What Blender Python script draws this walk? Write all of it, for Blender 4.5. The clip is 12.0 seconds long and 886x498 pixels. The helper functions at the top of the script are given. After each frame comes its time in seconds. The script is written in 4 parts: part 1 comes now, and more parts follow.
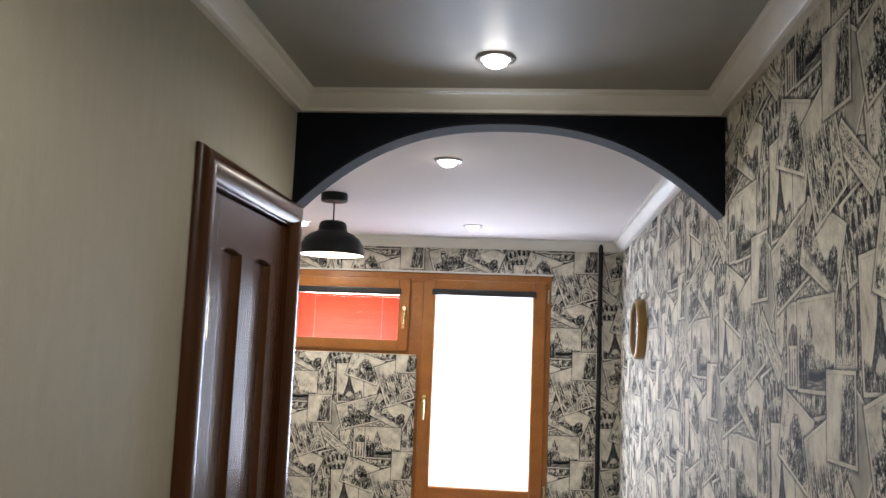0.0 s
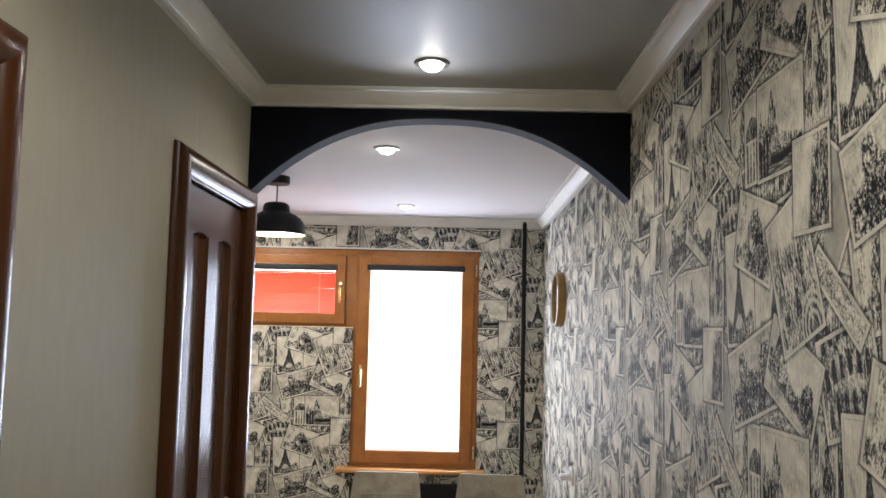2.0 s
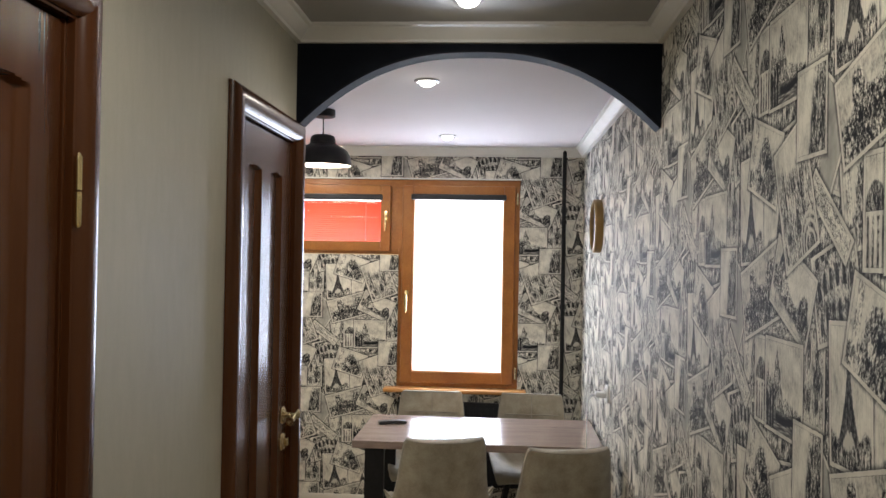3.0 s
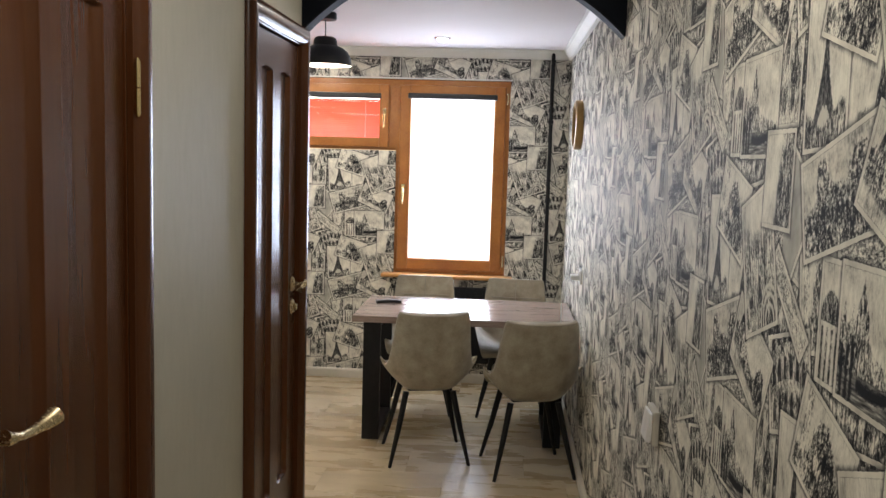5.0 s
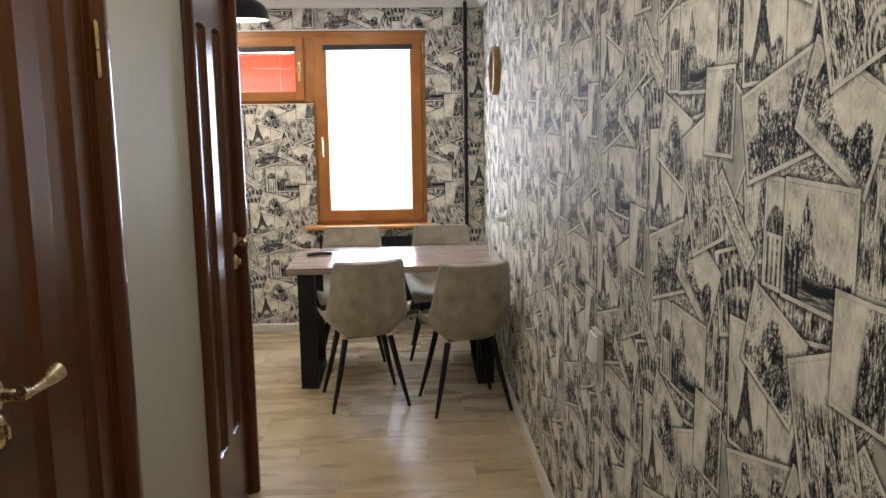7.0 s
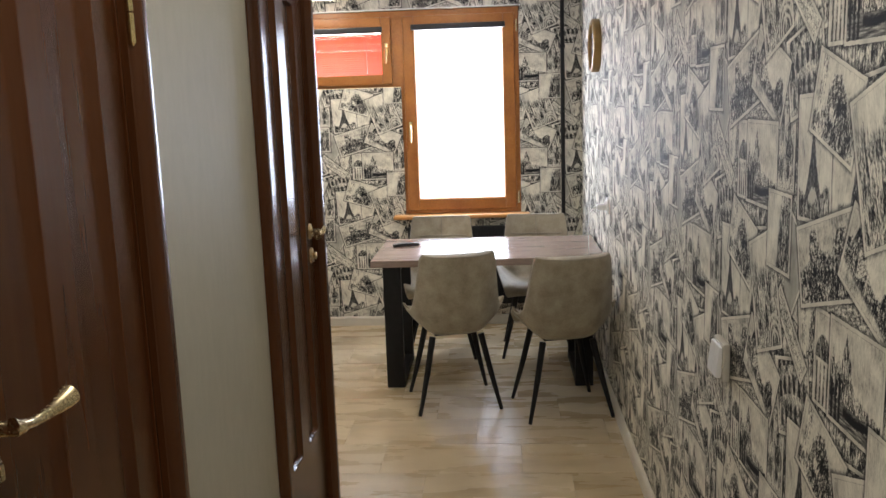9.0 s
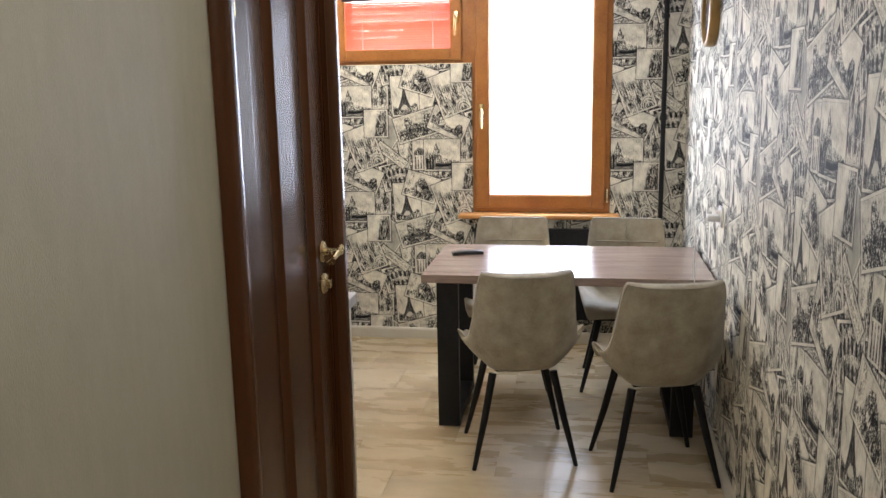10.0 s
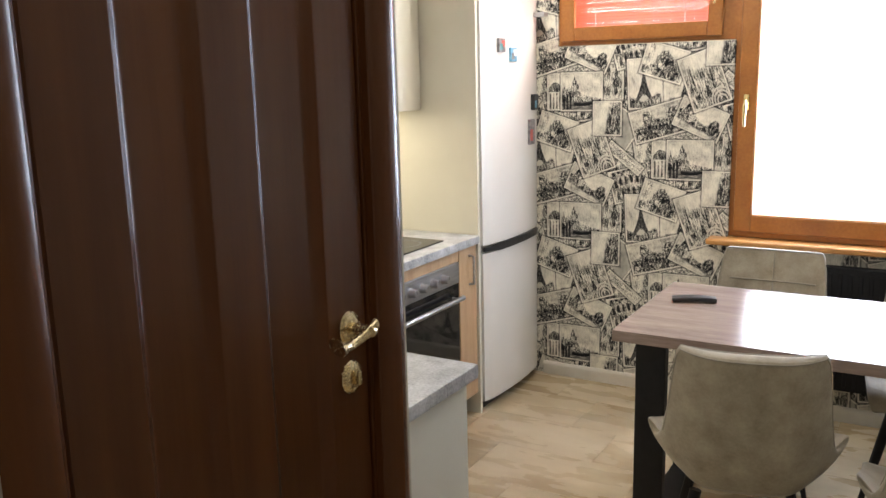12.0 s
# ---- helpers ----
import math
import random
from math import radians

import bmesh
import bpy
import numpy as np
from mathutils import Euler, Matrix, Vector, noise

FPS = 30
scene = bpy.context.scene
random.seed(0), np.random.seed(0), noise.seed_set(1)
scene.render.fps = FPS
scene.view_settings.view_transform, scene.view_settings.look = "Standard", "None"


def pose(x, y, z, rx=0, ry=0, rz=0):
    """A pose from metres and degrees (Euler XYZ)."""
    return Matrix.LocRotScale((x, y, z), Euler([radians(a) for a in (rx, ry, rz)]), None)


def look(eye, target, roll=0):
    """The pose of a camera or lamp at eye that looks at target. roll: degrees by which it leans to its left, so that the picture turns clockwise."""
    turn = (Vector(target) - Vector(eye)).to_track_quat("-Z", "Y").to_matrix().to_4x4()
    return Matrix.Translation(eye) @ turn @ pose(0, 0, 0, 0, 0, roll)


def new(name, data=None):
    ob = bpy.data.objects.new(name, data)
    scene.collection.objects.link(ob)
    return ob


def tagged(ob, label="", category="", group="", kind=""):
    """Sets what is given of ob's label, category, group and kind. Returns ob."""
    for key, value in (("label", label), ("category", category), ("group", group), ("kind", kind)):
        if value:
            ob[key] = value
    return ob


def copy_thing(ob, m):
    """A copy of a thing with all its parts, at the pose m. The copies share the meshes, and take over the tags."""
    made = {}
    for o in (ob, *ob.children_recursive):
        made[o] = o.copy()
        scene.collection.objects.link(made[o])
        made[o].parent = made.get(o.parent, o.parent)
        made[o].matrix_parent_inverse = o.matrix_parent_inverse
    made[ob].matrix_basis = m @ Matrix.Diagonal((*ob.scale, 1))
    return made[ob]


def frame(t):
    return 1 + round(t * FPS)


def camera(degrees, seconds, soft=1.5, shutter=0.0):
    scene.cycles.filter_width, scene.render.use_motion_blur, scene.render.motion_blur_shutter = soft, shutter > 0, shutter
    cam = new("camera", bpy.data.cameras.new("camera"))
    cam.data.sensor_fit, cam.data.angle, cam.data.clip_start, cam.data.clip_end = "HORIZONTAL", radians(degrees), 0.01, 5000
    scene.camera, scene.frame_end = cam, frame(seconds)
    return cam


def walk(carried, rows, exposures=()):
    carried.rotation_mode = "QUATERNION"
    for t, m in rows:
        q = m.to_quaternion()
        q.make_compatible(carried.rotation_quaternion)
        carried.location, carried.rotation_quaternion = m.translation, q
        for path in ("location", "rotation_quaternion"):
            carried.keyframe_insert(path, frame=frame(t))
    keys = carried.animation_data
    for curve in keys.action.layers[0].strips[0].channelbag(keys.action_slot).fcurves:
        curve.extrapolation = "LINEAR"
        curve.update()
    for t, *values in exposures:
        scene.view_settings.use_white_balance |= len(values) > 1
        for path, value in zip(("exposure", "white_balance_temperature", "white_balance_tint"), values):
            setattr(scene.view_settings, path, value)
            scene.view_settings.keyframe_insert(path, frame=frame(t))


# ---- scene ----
cam = camera(54.9, 12.0)
PATH = [
    (0, (0.717, -2.466, 1.703), (0.512, -0.49, 1.94), 2.3),
    (0.5, (0.687, -2.519, 1.719), (0.51, -0.547, 2.003), 0.9),
    (1, (0.645, -2.598, 1.71), (0.577, -0.617, 1.974), -0.3),
    (1.5, (0.637, -2.698, 1.694), (0.643, -0.711, 1.916), 0.1),
    (2, (0.694, -2.787, 1.684), (0.664, -0.796, 1.867), 1.3),
    (2.5, (0.726, -2.879, 1.671), (0.58, -0.887, 1.778), 2.0),
    (3, (0.725, -2.951, 1.666), (0.59, -0.955, 1.683), 1.0),
    (3.2, (0.711, -2.991, 1.669), (0.619, -0.993, 1.645), 0.3),
    (4.8, (0.813, -3.356, 1.634), (0.697, -1.369, 1.439), 2.1),
    (5, (0.812, -3.39, 1.636), (0.679, -1.406, 1.421), 1.7),
    (5.5, (0.773, -3.443, 1.638), (0.697, -1.46, 1.384), 0.0),
    (6, (0.706, -3.484, 1.618), (0.749, -1.507, 1.312), -0.7),
    (6.5, (0.686, -3.509, 1.622), (0.774, -1.54, 1.283), -0.8),
    (8.3, (0.679, -3.514, 1.639), (0.722, -1.533, 1.366), -0.4),
    (8.5, (0.661, -3.475, 1.622), (0.655, -1.496, 1.332), -1.1),
    (9, (0.699, -3.174, 1.588), (0.564, -1.209, 1.239), -1.9),
    (9.5, (0.733, -2.767, 1.577), (0.529, -0.814, 1.199), -1.2),
    (10, (0.707, -2.313, 1.576), (0.38, -0.378, 1.187), -1.0),
    (10.5, (0.738, -1.827, 1.55), (0.147, 0.041, 1.147), -1.5),
    (11, (0.769, -1.458, 1.531), (0.089, 0.37, 1.089), -2.2),
    (11.5, (0.841, -1.305, 1.539), (-0.014, 0.452, 1.112), -0.9),
    (12, (0.87, -1.245, 1.545), (-0.127, 0.443, 1.147), -1.4),
]
walk(cam, [(t, look(eye, target, roll)) for t, eye, target, roll in PATH],
     exposures=[(0, -0.25), (2.5, -0.26), (5, -0.08), (6.5, -0.03), (8.5, -0.04), (9.5, 0.14), (11, 0.17), (12, 0.1)])

# ---------------------------------------------------------------- measures (metres)
XR, YW, YB = 1.265, 2.71, -4.7          # papered side wall, window wall, far end of the corridor behind
XL = -1.5                               # kitchen's far side wall
ZC, ZK = 2.465, 2.39                    # corridor ceiling, kitchen ceiling
YE = 0.08                               # end of the corridor's plain wall

# ---------------------------------------------------------------- world and lamps
world = bpy.data.worlds.new("sky")
scene.world = world
world.use_nodes = True
sky = world.node_tree.nodes.new("ShaderNodeTexSky")
sky.sky_type, sky.sun_disc = "NISHITA", False
sky.sun_elevation, sky.sun_rotation = radians(40), radians(20)
world.node_tree.links.new(sky.outputs[0], world.node_tree.nodes["Background"].inputs[0])
world.node_tree.nodes["Background"].inputs[1].default_value = 0.12


def area(name, m, sx, sy, power, colour, spread=180):
    d = bpy.data.lights.new(name, "AREA")
    d.shape, d.size, d.size_y, d.energy, d.color, d.spread = "RECTANGLE", sx, sy, power, colour, radians(spread)
    ob = new(name, d)
    ob.matrix_world = m
    return ob


def bulb(name, x, y, z, power, colour, radius=0.03, angle=None):
    d = bpy.data.lights.new(name, "SPOT" if angle else "POINT")
    d.energy, d.color, d.shadow_soft_size = power, colour, radius
    if angle:
        d.spot_size, d.spot_blend = radians(angle), 0.5
    ob = new(name, d)
    ob.location = (x, y, z)
    return ob


# lamps at y -1.95 and -3.6 are unseen, added for the bright near walls
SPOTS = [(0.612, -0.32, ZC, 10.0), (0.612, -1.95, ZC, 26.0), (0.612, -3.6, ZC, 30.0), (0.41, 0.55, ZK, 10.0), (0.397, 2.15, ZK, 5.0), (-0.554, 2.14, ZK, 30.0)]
area("window_daylight", pose(0.445, YW + 0.014, 1.47, -90, 0, 0), 0.59, 1.13, 31.0, (0.68, 0.785, 1.0))
area("blind_backlight", pose(0.445, YW + 0.13, 1.47, -90, 0, 0), 0.62, 1.16, 60.0, (0.95, 0.97, 1.0))
area("small_window_daylight", pose(-0.39, YW + 0.155, 1.9, -90, 0, 0), 0.62, 0.3, 14.0, (1.0, 0.97, 0.95))
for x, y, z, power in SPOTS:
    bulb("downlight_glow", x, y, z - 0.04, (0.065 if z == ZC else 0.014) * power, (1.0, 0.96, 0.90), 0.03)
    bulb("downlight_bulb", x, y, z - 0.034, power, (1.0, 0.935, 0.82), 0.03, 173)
bulb("pendant_bulb", -0.172, 1.265, 2.115, 9.0, (1.0, 0.86, 0.66), 0.03)
area("cabinet_light", pose(-1.3, 1.3, 1.385, 0, 0, 0), 0.05, 1.2, 5.0, (1.0, 0.90, 0.72))

# ---------------------------------------------------------------- materials


class Nodes:
    """Short hand for a material's node tree."""

    def __init__(self, name):
        self.mat = bpy.data.materials.new(name)
        self.mat.use_nodes = True
        self.tree = self.mat.node_tree
        self.bsdf = self.tree.nodes["Principled BSDF"]
        self.pos = self.add("ShaderNodeNewGeometry").outputs["Position"]

    def add(self, kind):
        return self.tree.nodes.new(kind)

    def put(self, value, socket):
        if isinstance(value, bpy.types.NodeSocket):
            self.tree.links.new(value, socket)
        else:
            socket.default_value = value

    def m(self, op, *values):
        n = self.add("ShaderNodeMath")
        n.operation = op
        for v, s in zip(values, n.inputs):
            self.put(v, s)
        return n.outputs[0]

    def noise(self, scale, detail=3.0, vec=None, stretch=None, rough=0.55):
        n = self.add("ShaderNodeTexNoise")
        n.inputs["Scale"].default_value, n.inputs["Detail"].default_value = scale, detail
        n.inputs["Roughness"].default_value = rough
        v = vec or self.pos
        if stretch:
            mp = self.add("ShaderNodeMapping")
            mp.inputs["Scale"].default_value = stretch
            self.put(v, mp.inputs["Vector"])
            v = mp.outputs[0]
        self.put(v, n.inputs["Vector"])
        return n.outputs[0]

    def ramp(self, value, stops, mode="LINEAR"):
        n = self.add("ShaderNodeValToRGB")
        n.color_ramp.interpolation = mode
        e = n.color_ramp.elements
        while len(e) < len(stops):
            e.new(0.5)
        for el, (p, c) in zip(e, stops):
            el.position = p
            el.color = (*c, 1) if isinstance(c, tuple) else (c, c, c, 1)
        self.put(value, n.inputs[0])
        return n.outputs[0]

    def mix(self, fac, a, b, kind="RGBA"):
        n = self.add("ShaderNodeMix")
        n.data_type = kind
        ins = [s for s in n.inputs if s.enabled]
        self.put(fac, ins[0])
        for v, s in ((a, ins[1]), (b, ins[2])):
            if isinstance(v, tuple):
                v = (*v, 1) if kind == "RGBA" and len(v) == 3 else v
            self.put(v, s)
        return [s for s in n.outputs if s.enabled][0]

    def bump(self, height, strength, distance=0.002):
        n = self.add("ShaderNodeBump")
        n.inputs["Strength"].default_value, n.inputs["Distance"].default_value = strength, distance
        self.put(height, n.inputs["Height"])
        self.put(n.outputs[0], self.bsdf.inputs["Normal"])

    def done(self, colour=None, rough=None, metal=None, spec=None, coat=None, sheen=None):
        for v, key in ((colour, "Base Color"), (rough, "Roughness"), (metal, "Metallic"), (spec, "Specular IOR Level"),
                       (coat, "Coat Weight"), (sheen, "Sheen Weight")):
            if v is not None:
                if isinstance(v, tuple):
                    v = (*v, 1)
                self.put(v, self.bsdf.inputs[key])
        return self.mat


def mottled(name, a, b, scale, rough=0.5, stretch=None, fine=0.0, bump=0.0, **more):
    """Two tones over two scales of noise, with a little relief."""
    n = Nodes(name)
    big = n.noise(scale, 4, stretch=stretch)
    small = n.noise(scale * 9, 3, stretch=stretch)
    f = n.m("ADD", n.m("MULTIPLY", big, 1 - fine), n.m("MULTIPLY", small, fine))
    c = n.ramp(f, [(0.32, a), (0.68, b)])
    if bump:
        n.bump(n.noise(scale * 14, 3, stretch=stretch), bump)
    r = n.m("MULTIPLY_ADD", small, 0.12, rough - 0.06)
    return n.done(c, r, **more)


def wallpaper(name, axis, u0, v0):
    """Ink-washed travel postcards in black and cream, strewn over a 0.53 x 0.64 m repeat with half drop."""
    n = Nodes(name)
    sep = n.add("ShaderNodeSeparateXYZ")
    n.put(n.pos, sep.inputs[0])
    u = n.m("SUBTRACT", sep.outputs[0], u0) if axis == "x" else n.m("SUBTRACT", n.m("MULTIPLY", sep.outputs[1], -1.0), u0)
    v = n.m("SUBTRACT", sep.outputs[2], v0)
    W, H = 0.53, 0.635
    wu = n.m("WRAP", u, W / 2, -W / 2)
    col = n.m("DIVIDE", n.m("SUBTRACT", u, wu), W)
    wv = n.m("WRAP", n.m("MULTIPLY_ADD", col, H / 2, v), H / 2, -H / 2)
    tile = n.add("ShaderNodeCombineXYZ")
    n.put(wu, tile.inputs[0])
    n.put(wv, tile.inputs[1])
    tile = tile.outputs[0]
    ragged = n.m("MULTIPLY", n.m("SUBTRACT", n.noise(120, 3, vec=tile), 0.5), 0.004)
    cards = [  # centre, size, turn, motif; the lowest card first
        (-0.20, 0.10, 0.17, 0.17, -14, 12), (0.05, -0.19, 0.20, 0.12, 8, 3), (0.36, -0.29, 0.18, 0.16, 10, 7), (0.23, 0.17, 0.17, 0.15, -8, 13),
        (0.02, 0.125, 0.30, 0.08, 8, 6), (-0.136, 0.0, 0.085, 0.18, 0, 9), (0.156, 0.045, 0.11, 0.18, 0, 4), (0.25, -0.44, 0.19, 0.16, 15, 3),
        (0.47, 0.02, 0.16, 0.19, -6, 10), (0.198, -0.19, 0.15, 0.20, -35, 11), (0.222, -0.315, 0.21, 0.052, -38, 6), (0.312, 0.034, 0.165, 0.235, 3, 1),
        (0.385, -0.14, 0.27, 0.155, 16, 2), (-0.13, -0.19, 0.205, 0.155, -17, 7), (0.042, -0.447, 0.225, 0.145, -23, 12), (0.054, -0.272, 0.178, 0.252, 20, 8),
        (0.0, 0.0, 0.216, 0.187, 0, 0), (0.132, -0.128, 0.145, 0.165, 0, 13)]
    ground = n.add("ShaderNodeVectorMath")
    ground.operation = "MULTIPLY_ADD"
    n.put(tile, ground.inputs[0])
    ground.inputs[1].default_value, ground.inputs[2].default_value = (9.0, 9.0, 0.0), (0.0, 0.0, 5.0)
    state, edge, shade = ground.outputs[0], 0.05, 1.0
    for cx, cy, w, h, turn, motif in cards:
        dx = n.m("SUBTRACT", u, cx)
        dx2 = n.m("WRAP", dx, W / 2, -W / 2)
        c2 = n.m("MULTIPLY", n.m("SUBTRACT", dx, dx2), H / 2 / W)
        dy = n.m("WRAP", n.m("ADD", n.m("SUBTRACT", v, cy), c2), H / 2, -H / 2)
        ca, sa = math.cos(radians(turn)), math.sin(radians(turn))
        lx = n.m("MULTIPLY_ADD", dx2, 2 * ca / w, n.m("MULTIPLY", dy, 2 * sa / w))
        ly = n.m("MULTIPLY_ADD", dx2, -2 * sa / h, n.m("MULTIPLY", dy, 2 * ca / h))
        out = n.m("ADD", ragged, n.m("MAXIMUM", n.m("MULTIPLY_ADD", n.m("ABSOLUTE", lx), w / 2, -w / 2), n.m("MULTIPLY_ADD", n.m("ABSOLUTE", ly), h / 2, -h / 2)))
        inside = n.m("LESS_THAN", out, 0.0)
        com = n.add("ShaderNodeCombineXYZ")
        n.put(lx, com.inputs[0])
        n.put(ly, com.inputs[1])
        com.inputs[2].default_value = motif
        state = n.mix(inside, state, com.outputs[0], "VECTOR")
        edge = n.mix(inside, edge, n.m("MULTIPLY", out, -1.0), "FLOAT")
        shade = n.mix(inside, n.m("MULTIPLY", shade, n.m("MINIMUM", n.m("MULTIPLY_ADD", out, 60.0, 0.44), 1.0)), 1.0, "FLOAT")
    s2 = n.add("ShaderNodeSeparateXYZ")
    n.put(state, s2.inputs[0])
    U, V, ID = s2.outputs
    spread = n.add("ShaderNodeVectorMath")
    spread.operation = "MULTIPLY_ADD"
    n.put(state, spread.inputs[0])
    spread.inputs[1].default_value = (1.0, 1.0, 3.7)
    spread = spread.outputs[0]
    wash = n.m("SUBTRACT", n.noise(1.5, 3, vec=spread), 0.5)
    strokes = n.m("SUBTRACT", n.noise(6.2, 6, vec=spread, stretch=(2.4, 0.55, 1), rough=0.70), 0.5)
    fine = n.m("SUBTRACT", n.noise(17, 4, vec=spread, stretch=(1.5, 0.8, 1), rough=0.7), 0.5)
    wob = n.m("MULTIPLY", fine, 0.16)
    Uw, Vw = n.m("ADD", U, wob), n.m("ADD", V, wob)
    U01 = n.m("MULTIPLY_ADD", U, 0.5, 0.5)
    step = lambda lim, x, soft=0.06: n.m("SMOOTH_MIN", n.m("MAXIMUM", n.m("MULTIPLY_ADD", n.m("SUBTRACT", x, lim), 1 / soft, 0.5), 0.0), 1.0, 0.02)
    fr = lambda x, k: n.m("FRACT", n.m("MULTIPLY", x, k))
    drawn = n.m("MULTIPLY_ADD", wash, 2.0, n.m("MULTIPLY_ADD", strokes, 3.6, n.m("MULTIPLY", fine, 3.0)))
    tone = n.m("ADD", drawn, 0.41)                                       # buildings
    deep = n.m("ADD", n.m("MULTIPLY", drawn, 1.0), 0.25)                # trees, water
    faint = n.m("ADD", n.m("MULTIPLY", drawn, 0.8), 0.62)                # light pencil
    pale = n.m("MULTIPLY_ADD", wash, 1.1, n.m("MULTIPLY_ADD", fine, 0.5, n.m("MULTIPLY_ADD", strokes, 0.9, 0.78)))

    def skyline(profile, rough=0.35, soft=0.07):
        """1 where the picture lies under a skyline."""
        top = n.m("MULTIPLY_ADD", n.ramp(U01, profile), 2.0, -1.0)
        return step(Vw, n.m("ADD", top, n.m("MULTIPLY", strokes, rough)), soft)

    def over(mask, dark, base):
        line = n.m("MULTIPLY", n.m("MULTIPLY", mask, n.m("SUBTRACT", 1.0, mask)), 0.4)
        return n.m("SUBTRACT", n.mix(mask, base, dark, "FLOAT"), line)

    def blob(x, y, rx, ry, soft=0.5):
        """1 inside a soft ellipse."""
        ex, ey = n.m("MULTIPLY_ADD", Uw, 1 / rx, -x / rx), n.m("MULTIPLY_ADD", Vw, 1 / ry, -y / ry)
        return step(n.m("ADD", n.m("ADD", n.m("MULTIPLY", ex, ex), n.m("MULTIPLY", ey, ey)), n.m("MULTIPLY", strokes, 1.6)), 1.0, soft)

    def spire(x, top, base, wide):
        """1 inside a tapering mast or tower."""
        half = n.m("MULTIPLY_ADD", V, -wide / (top - base), wide * top / (top - base))
        return n.m("MULTIPLY", step(n.m("ABSOLUTE", n.m("SUBTRACT", Uw, x)), half, 0.05), n.m("GREATER_THAN", V, base))

    # 0 domed church by the water, with mooring posts and a gondola
    m0 = over(skyline([(0.0, 0.52), (0.06, 0.60), (0.09, 0.74), (0.12, 0.55), (0.19, 0.60), (0.21, 0.70), (0.24, 0.58), (0.26, 0.68), (0.31, 0.79), (0.34, 0.92), (0.37, 0.79),
                       (0.43, 0.66), (0.45, 0.50), (0.52, 0.42), (0.7, 0.36), (1.0, 0.31)], 0.10, 0.05), tone, pale)
    m0 = over(step(Vw, -0.50), n.m("MULTIPLY_ADD", n.noise(7, 4, vec=spread, stretch=(0.4, 2.5, 1)), 1.5, -0.35), m0)
    m0 = over(n.m("MULTIPLY", step(n.m("ABSOLUTE", n.m("SUBTRACT", Vw, n.m("MULTIPLY_ADD", n.m("MULTIPLY", U, U), 0.25, -0.66))), 0.07), step(-0.35, U)), 0.03, m0)
    for x in (-0.82, -0.66, -0.52):
        m0 = over(n.m("MULTIPLY", step(n.m("ABSOLUTE", n.m("SUBTRACT", Uw, x)), 0.030, 0.05), n.m("LESS_THAN", V, -0.02 + x * 0.2)), 0.06, m0)
    # 1 iron tower over trees
    wid = n.m("MULTIPLY_ADD", n.m("POWER", n.m("MAXIMUM", n.m("MULTIPLY_ADD", V, -0.55, 0.42), 0.0), 2.2), 0.85, 0.03)
    tower = n.m("MULTIPLY", step(n.m("ABSOLUTE", n.m("ADD", Uw, 0.06)), wid, 0.05), n.m("LESS_THAN", V, 0.74))
    m1 = over(tower, n.m("MULTIPLY", tone, 0.4), pale)
    m1 = over(blob(-0.06, -0.78, 0.30, 0.34, 0.2), 0.72, m1)
    m1 = over(skyline([(0.0, 0.26), (0.2, 0.20), (0.45, 0.13), (0.7, 0.22), (0.85, 0.30), (1.0, 0.26)]), deep, m1)
    # 2 cathedral towers behind trees
    m2 = over(skyline([(0.0, 0.40), (0.20, 0.5), (0.26, 0.88), (0.38, 0.88), (0.41, 0.62), (0.60, 0.55), (0.72, 0.70), (0.80, 0.82), (0.92, 0.75), (1.0, 0.5)]), tone, n.m("SUBTRACT", pale, 0.12))
    m2 = over(blob(-0.28, -0.30, 0.30, 0.55), deep, m2)
    m2 = over(blob(0.55, 0.12, 0.26, 0.5), deep, m2)
    # 3 tiers of arcades
    bow = n.m("MULTIPLY_ADD", n.m("MULTIPLY", U, U), 0.25, V)
    ax = n.m("MULTIPLY_ADD", fr(n.m("ADD", U, n.m("MULTIPLY", wob, 0.4)), 3.5), 2.0, -1.0)
    ay = n.m("MULTIPLY_ADD", fr(bow, 1.4), 2.0, -1.0)
    arc = n.m("MULTIPLY", n.m("MULTIPLY", step(n.m("ABSOLUTE", ax), 0.50, 0.2), step(n.m("MULTIPLY_ADD", n.m("MULTIPLY", ax, ax), 1.3, ay), 0.5, 0.25)), n.m("GREATER_THAN", ay, -0.75))
    m3 = over(n.m("MULTIPLY", arc, 0.9), n.m("SUBTRACT", n.m("MULTIPLY", tone, 0.5), 0.1), n.m("ADD", n.m("MULTIPLY", drawn, 0.7), 0.58))
    # 4 house front with arched windows and a tree
    wx = n.m("ABSOLUTE", n.m("SUBTRACT", fr(Uw, 1.5), 0.5))
    wy = n.m("ABSOLUTE", n.m("SUBTRACT", fr(Vw, 1.2), 0.5))
    win = n.m("MULTIPLY", step(wx, 0.17, 0.12), step(n.m("MULTIPLY_ADD", n.m("MULTIPLY", wx, wx), 4.0, wy), 0.34, 0.12))
    m4 = over(n.m("MULTIPLY", win, 0.9), deep, faint)
    m4 = over(blob(0.45, -0.1, 0.38, 0.30), deep, m4)
    # 5 pencilled ground, 6 pale strip with small figures
    m5 = n.m("ADD", tone, 0.02)
    m6 = over(n.m("MULTIPLY", step(0.16, wash, 0.06), step(n.m("ABSOLUTE", V), 0.45, 0.3)), deep, n.m("ADD", faint, 0.08))
    # 7 tree beside a pale column
    m7 = over(skyline([(0.0, 0.25), (0.28, 0.35), (0.36, 0.78), (0.52, 0.85), (0.66, 0.62), (0.8, 0.5), (1.0, 0.55)]), tone, pale)
    m7 = over(blob(0.02, -0.12, 0.42, 0.62), deep, m7)
